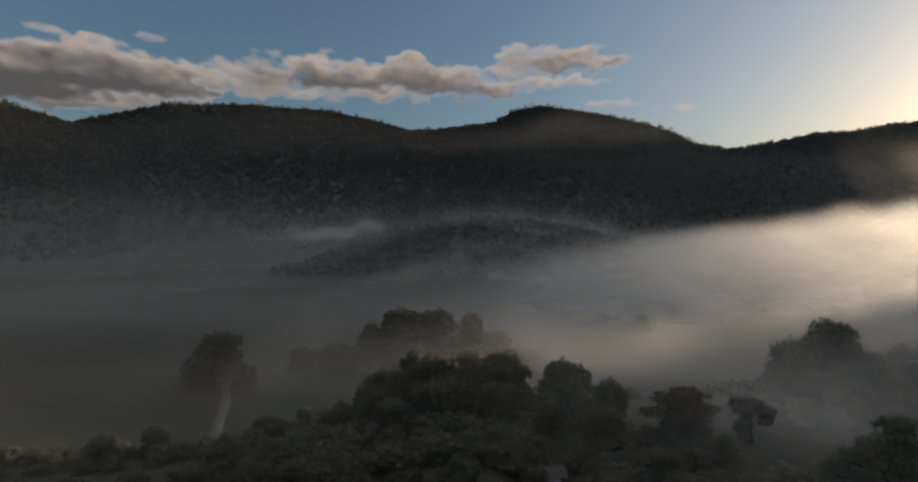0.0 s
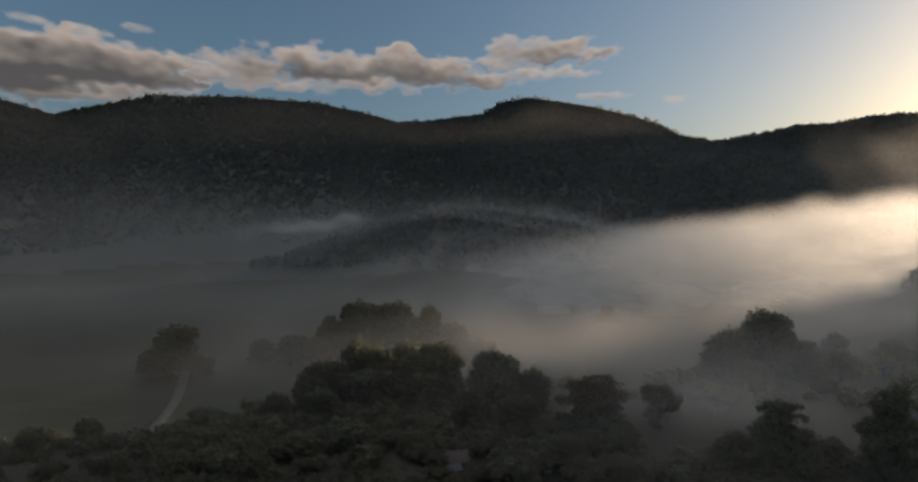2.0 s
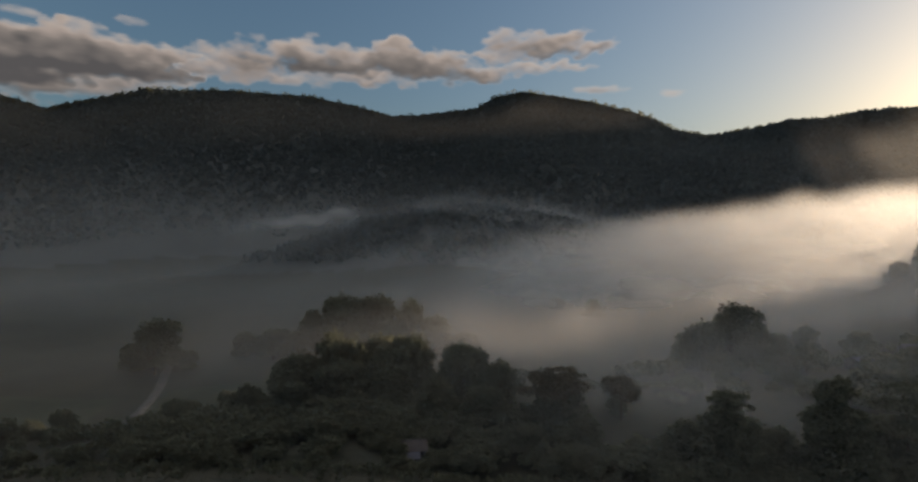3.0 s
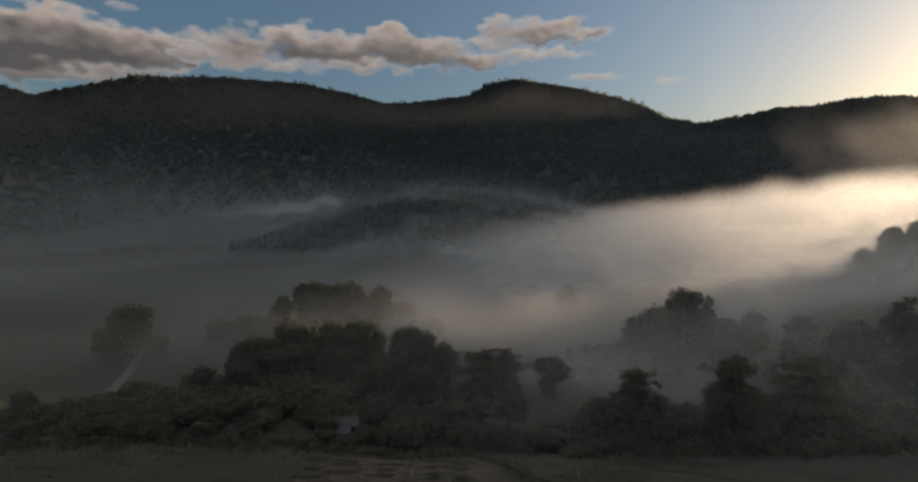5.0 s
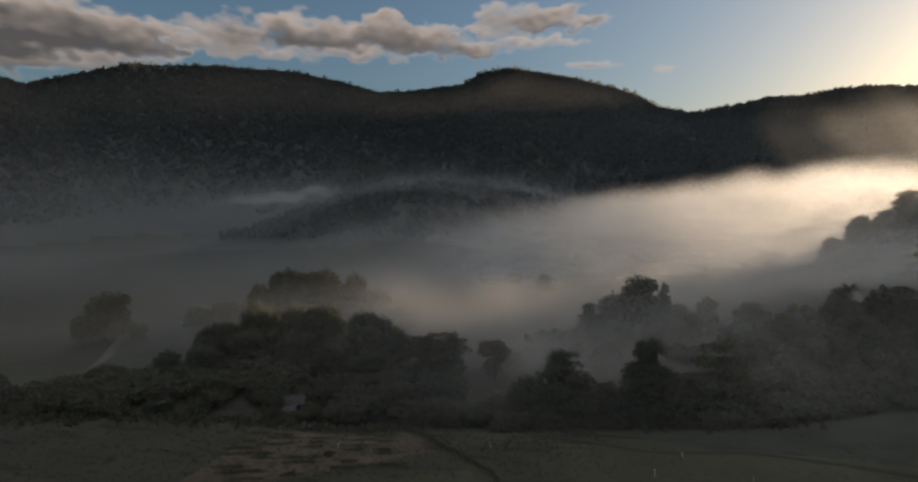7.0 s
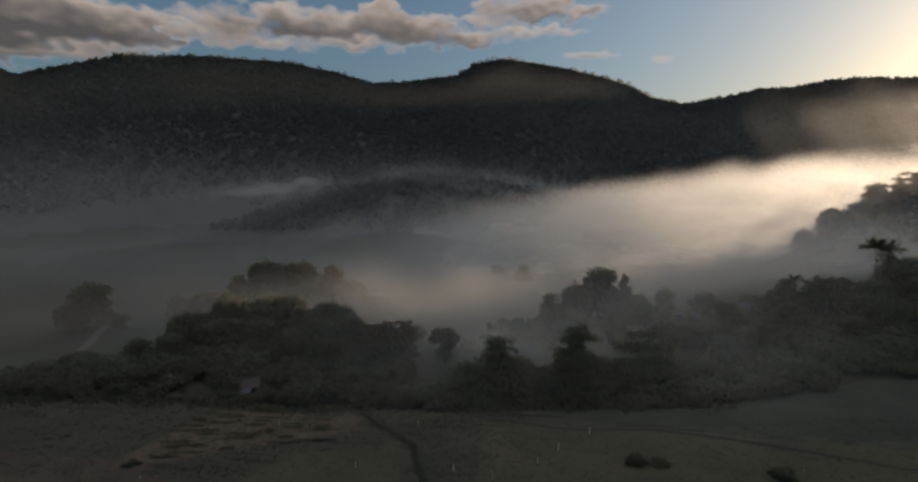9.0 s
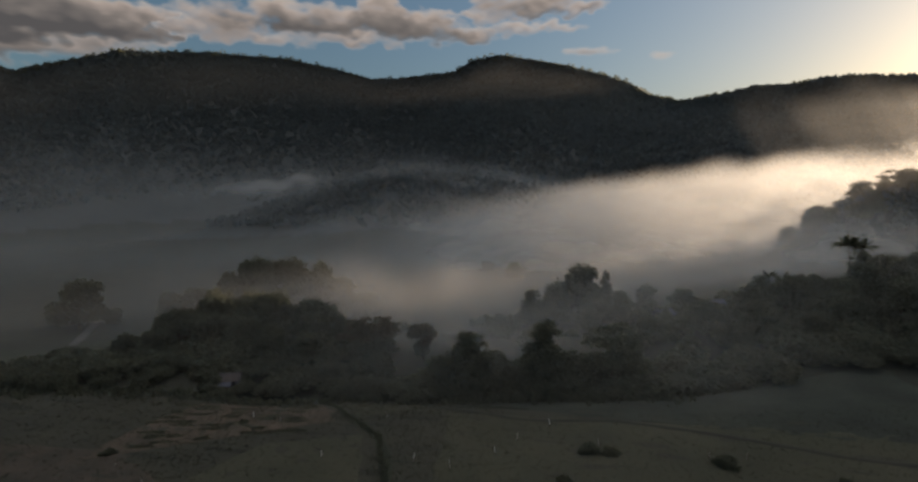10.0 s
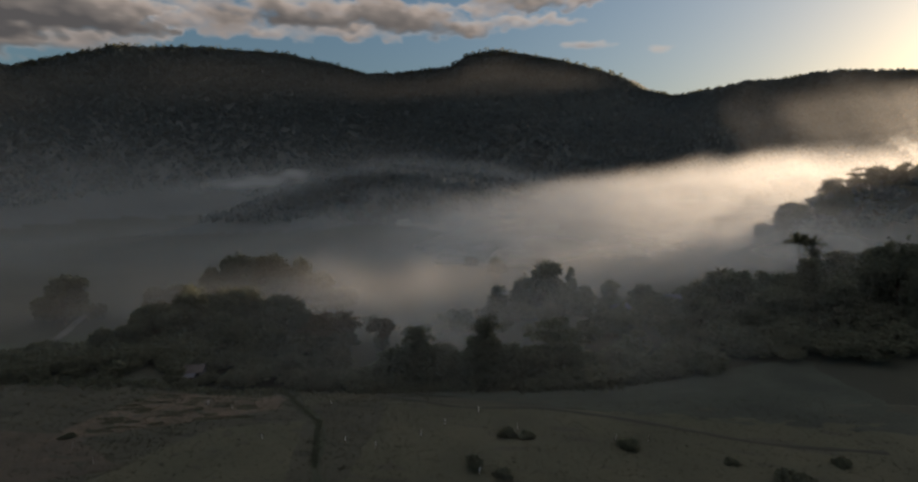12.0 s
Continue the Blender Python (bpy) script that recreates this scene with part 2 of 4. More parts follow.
def polar_land():
    ang = np.concatenate([np.arange(-62, 62, 0.3), np.arange(62, 298, 3.0)])
    rad = np.concatenate([np.arange(5, 20, 5), np.arange(20, 130, 1.6), 130 * 1.0165 ** np.arange(0, 190)])
    rad = rad[rad < 3300]
    A, R = np.meshgrid(np.radians(ang), rad)
    X, Y = R * np.sin(A), R * np.cos(A)
    Z = ground(X, Y)
    nr, na = X.shape
    verts = np.stack([X, Y, Z], -1).reshape(-1, 3)
    i, j = np.meshgrid(np.arange(nr - 1), np.arange(na), indexing="ij")
    k = (j + 1) % na
    faces = np.stack([i * na + j, i * na + k, (i + 1) * na + k, (i + 1) * na + j], -1).reshape(-1, 4)
    centre = len(verts)
    verts = np.vstack([verts, [(0, 0, float(ground(0, 0)))]])
    fl = faces.tolist() + [(centre, b, a) for a, b in zip(range(na), [*range(1, na), 0])]
    me = mesh_of("ground", verts, fl, LAND, True)
    # the floor of the forest, coloured with haze, begins at the foot of the mountains
    me.materials.append(HAZED_FLOOR)
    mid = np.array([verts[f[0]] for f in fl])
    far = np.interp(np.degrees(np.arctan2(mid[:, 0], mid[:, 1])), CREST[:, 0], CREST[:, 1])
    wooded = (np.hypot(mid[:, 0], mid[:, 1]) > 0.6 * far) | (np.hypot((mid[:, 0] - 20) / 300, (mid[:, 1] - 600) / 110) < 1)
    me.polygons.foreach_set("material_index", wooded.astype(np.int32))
    return tagged(new("ground", me), "dark green valley floor rising into wooded mountains", "ground", kind="structure")


polar_land()

# ---- mist ----
MIST_X, MIST_Y = 40.0, -10.0


def mist_density(x, y, z, g):
    """Share of light caught on a metre of way, at a place over ground of height g."""
    ax, ay = x - MIST_X, y - MIST_Y
    az, r = np.degrees(np.arctan2(ax, ay)), np.hypot(ax, ay)
    roll = wave(x, y, 55, 61) * 0.6 + wave(x, y, 20, 62) * 0.4
    fine = wave(x + 0.4 * z, y + 1.1 * z, 13, 63) * 0.6 + wave(x - 0.7 * z, y + 0.6 * z, 6, 64) * 0.4
    # the great bank: its top rises towards the sun, out of a thin tail in the west
    lean = np.interp(az, *zip(*TOP_LEAN))
    high = 30 + r * np.tan(np.radians(lean)) + (roll * 0.014 + fine * 0.004) * r * np.interp(az, [0, 25, 40], [0.5, 0.8, 1.0])
    soft = r * np.interp(az, [-20, 5, 25, 42], [0.045, 0.038, 0.028, 0.019])
    bank = sstep(1, -1, (z - high) / soft) * np.interp(az, *zip(*BANK_DENSITY))
    bank = bank * sstep(235, 350, r + np.interp(az, [25, 42], [0, 15])) * (1 - sstep(520, 640, r) * np.interp(az, [-20, 8, 22], [1, 1, 0]))
    # mist between the trees, lying low
    over = z - g
    low = sstep(1, -1, (over - 15 - 6 * roll - 2 * fine) / 10) * np.interp(az, *zip(*LOW_DENSITY)) * sstep(66, 125, r)
    low = low * (1 - 0.75 * np.exp(-((x + 5) / 30) ** 2 - ((y - 128) / 16) ** 2))
    pool = 0.008 * np.exp(-((x - 0) / 75) ** 2 - ((y - 172) / 17) ** 2) * sstep(26, 10, over - 5 * roll)
    pool = pool + 0.011 * np.exp(-((x - 244) / 50) ** 2 - ((y - 198) / 30) ** 2) * sstep(38, 16, z - 5 * roll)
    pool = pool + 0.024 * np.exp(-((x - 64) / 24) ** 2 - ((y - 103) / 13) ** 2) * sstep(9, -3, z - 2 * roll)
    # the valley behind the spur
    back = sstep(1, -1, (z - np.interp(az, [-50, -20, 5], [120, 104, 84]) - 26 * roll) / 46) * sstep(620, 680, r) * np.interp(az, [-50, -15, 10, 25], [0.0006, 0.0009, 0.0006, 0.0])
    veil = 0.0009 * sstep(88, 40, z + 12 * roll) * sstep(330, 430, r) * sstep(640, 560, r) * sstep(22, 0, az)
    thin = (0.0002 + 0.0009 * sstep(220, 120, r) * sstep(-25, 12, az)) * sstep(14, 0, z) * sstep(54, 46, az)
    return (bank + low + pool + back + veil + thin) * sstep(-1, 5, over)


# bearing and lean of the bank's top over the horizon, in degrees; bearing and density
TOP_LEAN = [(-45, -4.8), (-30, -4.2), (-18, -3.0), (-8, -1.6), (0, -0.5), (10, 0.6), (20, 2.0), (30, 3.4), (40, 4.5), (60, 5.0)]
BANK_DENSITY = [(-45, 0.0003), (-25, 0.0006), (-12, 0.001), (-3, 0.0028), (6, 0.0075), (17, 0.0092), (28, 0.0042), (42, 0.0021), (47, 0.0007), (51, 0.0001), (62, 0.0)]
LOW_DENSITY = [(-45, 0.0005), (-20, 0.0011), (-5, 0.004), (8, 0.006), (25, 0.0065), (36, 0.005), (45, 0.003), (52, 0.001), (60, 0.0)]


def mist_sheet(name, r, step, a0, a1, z0, z1, catch, label, na=150, nz=30):
    """A wavering curtain that stands for the drops on step metres of depth. catch: density at a place."""
    A, V = np.meshgrid(np.radians(np.linspace(a0, a1, na)), np.linspace(0, 1, nz))
    q = r * (1 + 0.03 * np.sin(A * 5.1 + r) + 0.012 * np.sin(A * 13.7 + 2 * r))
    X, Y, Z = MIST_X + q * np.sin(A), MIST_Y + q * np.cos(A), z0 + (z1 - z0) * V
    thick = 1 - np.exp(-catch(X, Y, Z, ground(X, Y)) * step)
    thick = thick * sstep(0, 0.08, 1 - V) * sstep(0, 0.03, (A - A.min()) / np.ptp(A)) * sstep(0, 0.03, (A.max() - A) / np.ptp(A))
    i, j = np.meshgrid(np.arange(nz - 1), np.arange(na - 1), indexing="ij")
    f = np.stack([i * na + j, i * na + j + 1, (i + 1) * na + j + 1, (i + 1) * na + j], -1).reshape(-1, 4)
    f = f[(thick.reshape(-1)[f] > 0.0008).any(1)]
    used, inv = np.unique(f, return_inverse=True)
    me = mesh_of(name, np.stack([X, Y, Z], -1).reshape(-1, 3)[used], inv.reshape(-1, 4), MIST, True)
    att = me.attributes.new("thickness", "FLOAT", "POINT")
    att.data.foreach_set("value", thick.reshape(-1)[used].astype(np.float32))
    return tagged(new(name, me), label, "mist", group="mist over the valley", kind="stuff")


MIST_LABEL = "thin grey morning mist drifting between the trees"
BANK_LABEL = "pale sunlit mist bank lying in the valley"
HAZE_LABEL = "thin morning haze before the mountains"
r = 48.0
while r < 800:
    mist_sheet("mist", r, r * 0.075, -57, 62, -22, 34 + 0.14 * r + (30 if r > 600 else 0), mist_density, MIST_LABEL if r < 215 else BANK_LABEL)
    r *= 1.075


def streak_density(x, y, z, g):
    """The bright end of the mist behind the spur."""
    az = np.degrees(np.arctan2(x - MIST_X, y - MIST_Y))
    f = (az + 20.5) / 9
    ragged = 2.5 * wave(x, y, 14, 71)
    return 0.016 * sstep(-1.0, 0.8, f) * sstep(1.15, 0.85, f) * sstep(13, 0, np.abs(z - 57 - 12 * f - ragged))


def haze_density(x, y, z, g):
    """Haze before the mountains, below their crest."""
    az, r = np.degrees(np.arctan2(x - MIST_X, y - MIST_Y)), np.hypot(x - MIST_X, y - MIST_Y)
    rim = (np.interp(az, CREST[:, 0], CREST[:, 2]) - 30) / np.interp(az, CREST[:, 0], CREST[:, 1])
    return np.interp(az, [-50, 0, 25, 45], [0.00005, 0.00005, 0.00012, 0.0003]) * sstep(1.01, 0.9, (z - 30) / (r * rim))


mist_sheet("mist", 660, 40, -30, -10, 40, 130, streak_density, "bright streak of mist behind the wooded spur", 90, 40)
for r in (560, 620, 680, 740, 800, 860):
    mist_sheet("haze", r, 60, -58, 60, -10, 560, haze_density, HAZE_LABEL)


# ---- clouds ----
def cloud_material():
    m, n, l = nodes_of("glowing_cloud")
    n.remove(n["Principled BSDF"])
    at = n.new("ShaderNodeAttribute")
    at.attribute_name = "thickness"
    co = n.new("ShaderNodeTexCoord")
    ns = n.new("ShaderNodeTexNoise")
    ns.inputs["Scale"].default_value, ns.inputs["Detail"].default_value, ns.inputs["Roughness"].default_value = 0.0045, 5, 0.5
    mp = n.new("ShaderNodeMapping")
    mp.inputs["Scale"].default_value = (0.8, 0.8, 2.2)
    l.new(co.outputs["Object"], mp.inputs["Vector"])
    l.new(mp.outputs[0], ns.inputs["Vector"])
    add = n.new("ShaderNodeMath")
    add.operation = "MULTIPLY_ADD"
    add.inputs[1].default_value = 1.1
    l.new(ns.outputs["Fac"], add.inputs[0])
    l.new(at.outputs["Fac"], add.inputs[2])
    al = n.new("ShaderNodeMapRange")
    al.interpolation_type = "SMOOTHSTEP"
    al.inputs["From Min"].default_value, al.inputs["From Max"].default_value = 0.52, 1.5
    l.new(add.outputs[0], al.inputs["Value"])
    # painted light: pale sunlit edges down to grey shaded bases, given off as glow
    col = ramp(n, [(0.0, (0.96, 0.88, 0.83)), (0.24, (0.62, 0.56, 0.54)), (0.46, (0.33, 0.315, 0.315)), (0.8, (0.15, 0.155, 0.17))])
    full = n.new("ShaderNodeMapRange")
    full.inputs["From Min"].default_value, full.inputs["From Max"].default_value = 0.4, 1.6
    shade = n.new("ShaderNodeMath")
    shade.operation = "MULTIPLY_ADD"
    shade.inputs[1].default_value = 0.6
    l.new(ns.outputs["Fac"], shade.inputs[0])
    dk = n.new("ShaderNodeAttribute")
    dk.attribute_name = "underside_shade"
    l.new(dk.outputs["Fac"], shade.inputs[2])
    l.new(shade.outputs[0], full.inputs["Value"])
    shade.inputs[1].default_value = 0.45
    l.new(full.outputs[0], col.inputs[0])
    em, tr, mx = n.new("ShaderNodeEmission"), n.new("ShaderNodeBsdfTransparent"), n.new("ShaderNodeMixShader")
    em.inputs["Strength"].default_value = CLOUD_GLOW
    l.new(col.outputs[0], em.inputs[0])
    l.new(al.outputs[0], mx.inputs[0])
    l.new(tr.outputs[0], mx.inputs[1])
    l.new(em.outputs[0], mx.inputs[2])
    l.new(mx.outputs[0], n["Material Output"].inputs["Surface"])
    return m


CLOUD = cloud_material()


def cloud(puffs, seed, label, step=0.13):
    """A far cloud out of soft overlapping puffs: bearing, height angle, half width, half height, weight."""
    R = 4700.0
    a0, a1 = min(p[0] - 1.6 * p[2] for p in puffs), max(p[0] + 1.6 * p[2] for p in puffs)
    e0, e1 = min(p[1] - 1.7 * p[3] for p in puffs), max(p[1] + 1.7 * p[3] for p in puffs)
    A, E = np.meshgrid(np.arange(a0, a1, step), np.arange(e0, e1, step))
    wob = wave(A, E * 1.6, 2.4, seed) * 0.5 + wave(A, E * 1.6, 0.9, seed + 1) * 0.28
    fray = min(1.0, 0.35 + 0.12 * len(puffs))
    WA = A + fray * (1.3 * wave(A, E * 2.2, 2.6, seed + 5) + 0.7 * wave(A, E * 2.2, 1.0, seed + 6) + 0.3 * wave(A, E * 2, 0.42, seed + 7))
    WE = E + fray * (0.40 * wave(A, E * 2.2, 2.2, seed + 8) + 0.2 * wave(A, E * 2.2, 0.9, seed + 9) + 0.07 * wave(A, E * 2, 0.4, seed + 10))
    D, U, S = np.zeros_like(A), np.zeros_like(A), np.full_like(A, 1e-6)
    for pa, pe, w, h, k in puffs:
        q = ((WA - pa) / w) ** 2 + ((WE - pe) / np.where(WE > pe, h, h * 0.85)) ** 2
        d = k * np.clip(1.25 - q, 0, None) ** 0.8
        U += d ** 2 * k * np.clip(0.72 - 0.55 * (WE - pe) / h, 0, 1.3)
        S += d ** 2
        D = np.maximum(D, d)
    D, U = D * (1 + 0.2 * wob), U / S
    keep = D > 0.05
    nr, nc = A.shape
    ar, er = np.radians(A), np.radians(E)
    rr = R - 120 * D
    P = np.stack([rr * np.cos(er) * np.sin(ar), rr * np.cos(er) * np.cos(ar), rr * np.sin(er)], -1).reshape(-1, 3) + np.array([35, -15, 30])
    i, j = np.meshgrid(np.arange(nr - 1), np.arange(nc - 1), indexing="ij")
    f = np.stack([i * nc + j, i * nc + j + 1, (i + 1) * nc + j + 1, (i + 1) * nc + j], -1).reshape(-1, 4)
    f = f[keep.reshape(-1)[f].any(1)]
    used, inv = np.unique(f, return_inverse=True)
    me = mesh_of("cloud", P[used], inv.reshape(-1, 4), CLOUD, True)
    att = me.attributes.new("thickness", "FLOAT", "POINT")
    att.data.foreach_set("value", D.reshape(-1)[used].astype(np.float32))
    und = me.attributes.new("underside_shade", "FLOAT", "POINT")
    und.data.foreach_set("value", (U * np.clip(D / 0.5, 0.4, 1.1)).reshape(-1)[used].astype(np.float32))
    ob = new("cloud", me)
    ob.visible_shadow = True
    return tagged(ob, label, "cloud", group="clouds over the ridge", kind="structure")


cloud([(-42.1, 14.9, 3.6, 2.58, 1.30), (-38.6, 15.8, 4.0, 2.44, 1.35), (-35.0, 16.5, 4.4, 2.44, 1.35), (-31.5, 16.6, 4.0, 2.25, 1.25), (-28.4, 16.7, 2.5, 2.02, 0.90), (-37.8, 13.8, 4.5, 1.68, 0.80), (-32.8, 14.5, 5.1, 1.58, 0.70), (-28.7, 15.0, 2.7, 1.34, 0.55)], 21, "large grey cloud with pale pink edges above the ridge")
cloud([(-24.9, 17.2, 3.2, 1.46, 0.60), (-21.0, 18.0, 3.9, 1.60, 0.68), (-17.6, 19.2, 4.7, 1.50, 0.80), (-14.1, 18.9, 5.2, 1.64, 0.90), (-9.8, 18.9, 5.3, 1.56, 0.88), (-5.5, 19.7, 3.7, 1.78, 0.90), (-2.0, 18.8, 5.6, 1.59, 0.88), (2.5, 18.0, 5.0, 1.04, 0.70), (-19.8, 16.8, 7.0, 0.82, 0.50), (-9.2, 17.4, 7.5, 0.86, 0.55)], 31, "long broken cloud with pale pink tops and grey base")
cloud([(7.3, 20.8, 3.8, 1.32, 0.66), (11.0, 20.5, 4.3, 1.32, 0.74), (14.7, 20.0, 3.1, 0.77, 0.60), (5.3, 19.8, 4.4, 1.01, 0.50), (8.5, 18.4, 5.0, 0.80, 0.50), (12.5, 18.4, 2.8, 0.68, 0.46)], 41, "thin bright cloud streak with feathered end")
cloud([(15.8, 15.9, 2.0, 0.51, 0.50), (17.9, 16.0, 1.3, 0.34, 0.40)], 51, "small pale wisp of cloud")
cloud([(-30.7, 19.9, 1.2, 0.38, 0.36)], 61, "small pale wisp of cloud")
cloud([(23.0, 15.1, 1.5, 0.44, 0.30)], 71, "faint pale wisp of cloud")
cloud([(-38.6, 19.0, 1.6, 0.40, 0.30)], 81, "faint pale wisp of cloud")

# ---- plants ----
def leaf_cloud(rng, clumps, n, size, flat=0.3, lump=0.18):
    """Verts and faces of n folded leaf sprays over the shells of soft clumps (cx, cy, cz, rx, ry, rz)."""
    c = np.array(clumps, float)
    w = c[:, 3] * c[:, 4] + c[:, 5] * (c[:, 3] + c[:, 4]) * 0.5
    pick = rng.choice(len(c), n, p=w / w.sum())
    d = rng.normal(size=(n, 3))
    d /= np.linalg.norm(d, axis=1)[:, None]
    d[:, 2] = np.where(d[:, 2] < -0.35, -d[:, 2] * 0.6, d[:, 2])
    rad = rng.uniform(0.35, 1.0, n) ** 0.4 * (1 + lump * np.sin(d[:, 0] * 7 + pick) * np.sin(d[:, 1] * 6 + 2 * pick) + rng.normal(size=n) * 0.05)
    p = c[pick, :3] + d * c[pick, 3:] * rad[:, None]
    u = rng.normal(size=(n, 3))
    u[:, 2] *= flat
    u /= np.linalg.norm(u, axis=1)[:, None]
    v = np.cross(u, rng.normal(size=(n, 3)) + d * 1.5)
    v /= np.linalg.norm(v, axis=1)[:, None]
    s = size * rng.uniform(0.6, 1.3, n)[:, None]
    fold = np.cross(u, v) * s * 0.18
    verts = np.stack([p - u * s * 0.6, p + v * s * 0.36 - fold, p + u * s * 0.7, p - v * s * 0.36 - fold], 1).reshape(-1, 3)
    k = np.arange(n)[:, None] * 4
    return verts, np.concatenate([k + [0, 1, 2], k + [0, 2, 3]], 0)


def tube(path, radii, sides=7):
    """Verts and faces of a tapered limb along a path."""
    path = [Vector(p) for p in path]
    verts, faces = [], []
    for i, (p, r) in enumerate(zip(path, radii)):
        t = (path[min(i + 1, len(path) - 1)] - path[max(i - 1, 0)]).normalized()
        a = t.orthogonal().normalized()
        b = t.cross(a)
        for k in range(sides):
            q = 2 * math.pi * k / sides
            verts.append(p + (a * math.cos(q) + b * math.sin(q)) * r)
    for i in range(len(path) - 1):
        for k in range(sides):
            o, m = i * sides, (k + 1) % sides
            faces.append((o + k, o + m, o + sides + m, o + sides + k))
    faces.append(tuple(range(len(path) * sides - sides, len(path) * sides)))
    return verts, faces


def tree(name, seed, height, clumps, leaves, leaf, trunk_r, mat, label, category="tree", group="", fork=0.35):
    """A tree at the origin: tapered trunk, limbs to its clumps of foliage, and the crown."""
    rng = np.random.RandomState(seed)
    root = new(name)
    tagged(root, label, category, group)
    lean = rng.uniform(-0.03, 0.03, 2) * height
    top = Vector((lean[0], lean[1], height * 0.72))
    mid = Vector((lean[0] * 0.2, lean[1] * 0.4, height * fork))
    part("trunk", mesh_of("trunk", *tube([(0, 0, -0.6), (0, 0, 0.4), mid * 0.6, mid, (mid + top) / 2, top], [trunk_r * 1.7, trunk_r * 1.2, trunk_r, trunk_r * 0.85, trunk_r * 0.5, trunk_r * 0.15]), BARK, True), root)
    for c in clumps[:7]:
        e = Vector(c[:3])
        h = mid + (e - mid) * 0.5 + Vector((0, 0, -0.06 * height))
        part("limb", mesh_of("limb", *tube([mid * 0.92, h, e], [trunk_r * 0.55, trunk_r * 0.32, trunk_r * 0.08], 5), BARK, True), root)
    part("crown", mesh_of("crown", *leaf_cloud(rng, clumps, leaves, leaf), mat), root)
    return root


def clumps_round(rng, height, width, base, n):
    """Clumps for a broad, uneven, domed crown."""
    out = [(0, 0, base + (height - base) * 0.55, width * 0.33, width * 0.33, (height - base) * 0.36)]
    for k in range(n):
        a, q = rng.uniform(0, 6.28), rng.uniform(0.25, 1.0) ** 0.6
        h = base + (height - base) * np.clip((1 - 0.5 * q ** 2) * rng.uniform(0.12, 1.0), 0.12, 0.9)
        s = rng.uniform(0.13, 0.24)
        out.append((math.cos(a) * q * width * 0.38, math.sin(a) * q * width * 0.38, h, width * s, width * s, width * s * rng.uniform(0.55, 0.8)))
    return out


def clumps_tiers(rng, height, width, base, tiers, narrow=0.35, thin=0.075):
    """Clumps for a crown in spreading layers."""
    out = []
    for k in range(tiers):
        f = k / max(tiers - 1, 1)
        w = width * 0.5 * (1 - (1 - narrow) * f ** 1.2) * rng.uniform(0.8, 1.1)
        z = base + (height - base) * (0.1 + 0.85 * f)
        m = int(5 - 2 * f)
        turn = rng.uniform(0, 6.28)
        for j in range(m):
            a = turn + 6.28 * j / m + rng.uniform(-0.3, 0.3)
            out.append((math.cos(a) * w * 0.6, math.sin(a) * w * 0.6, z + rng.uniform(-0.04, 0.04) * height, w * 0.52, w * 0.52, max(height * thin, 0.35)))
        out.append((0, 0, z, w * 0.5, w * 0.5, height * thin * 1.2))
    return out


R_ = np.random.RandomState
ROUND_LABEL = "broad dark green tree with a dense domed crown"
HIDDEN = []


def proto(t):
    """A first of its kind; its copies stand in the valley, and it takes one place itself."""
    HIDDEN.append(t)
    return t


# each is 10 m high, to be scaled
round_a = proto(tree("broad_tree", 1, 10, clumps_round(R_(1), 10, 10.5, 0.6, 20), 6500, 0.62, 0.26, LEAF, ROUND_LABEL, group="broad trees"))
round_b = proto(tree("broad_tree", 2, 10, clumps_round(R_(2), 10, 9.0, 0.4, 18), 6000, 0.62, 0.24, LEAF, ROUND_LABEL, group="broad trees"))
round_c = proto(tree("broad_tree", 3, 10, clumps_round(R_(7), 10, 12.0, 0.8, 22), 7000, 0.66, 0.3, LEAF, "wide dark tree with uneven rounded crown", group="broad trees"))
tier_a = proto(tree("layered_tree", 4, 10, clumps_tiers(R_(4), 10, 11.0, 0.8, 8, 0.5), 6200, 0.55, 0.2, LEAF, "dark tree with ragged layered crown by the field", group="layered trees"))
tier_b = proto(tree("layered_tree", 5, 10, clumps_tiers(R_(5), 10, 11.0, 0.6, 8, 0.42), 6000, 0.52, 0.2, LEAF, "dark tree with ragged layered crown by the field", group="layered trees"))
flat_a = proto(tree("umbrella_tree", 6, 10, clumps_tiers(R_(6), 10, 11.5, 6.2, 3, 0.55, 0.05), 2600, 0.5, 0.18, LEAF_RUST, "thin umbrella-shaped tree with flat rusty foliage", group="umbrella trees", fork=0.5))
flat_b = proto(tree("umbrella_tree", 8, 10, clumps_tiers(R_(8), 10, 12.5, 5.0, 3, 0.7, 0.07), 3200, 0.52, 0.2, LEAF, "spreading tree with a flat dark crown", group="umbrella trees", fork=0.45))
small_a = proto(tree("small_tree", 9, 10, clumps_round(R_(9), 10, 11, 5.0, 9), 3000, 0.7, 0.22, LEAF_RUST, "small mushroom-shaped tree with reddish brown foliage", group="small trees", fork=0.45))


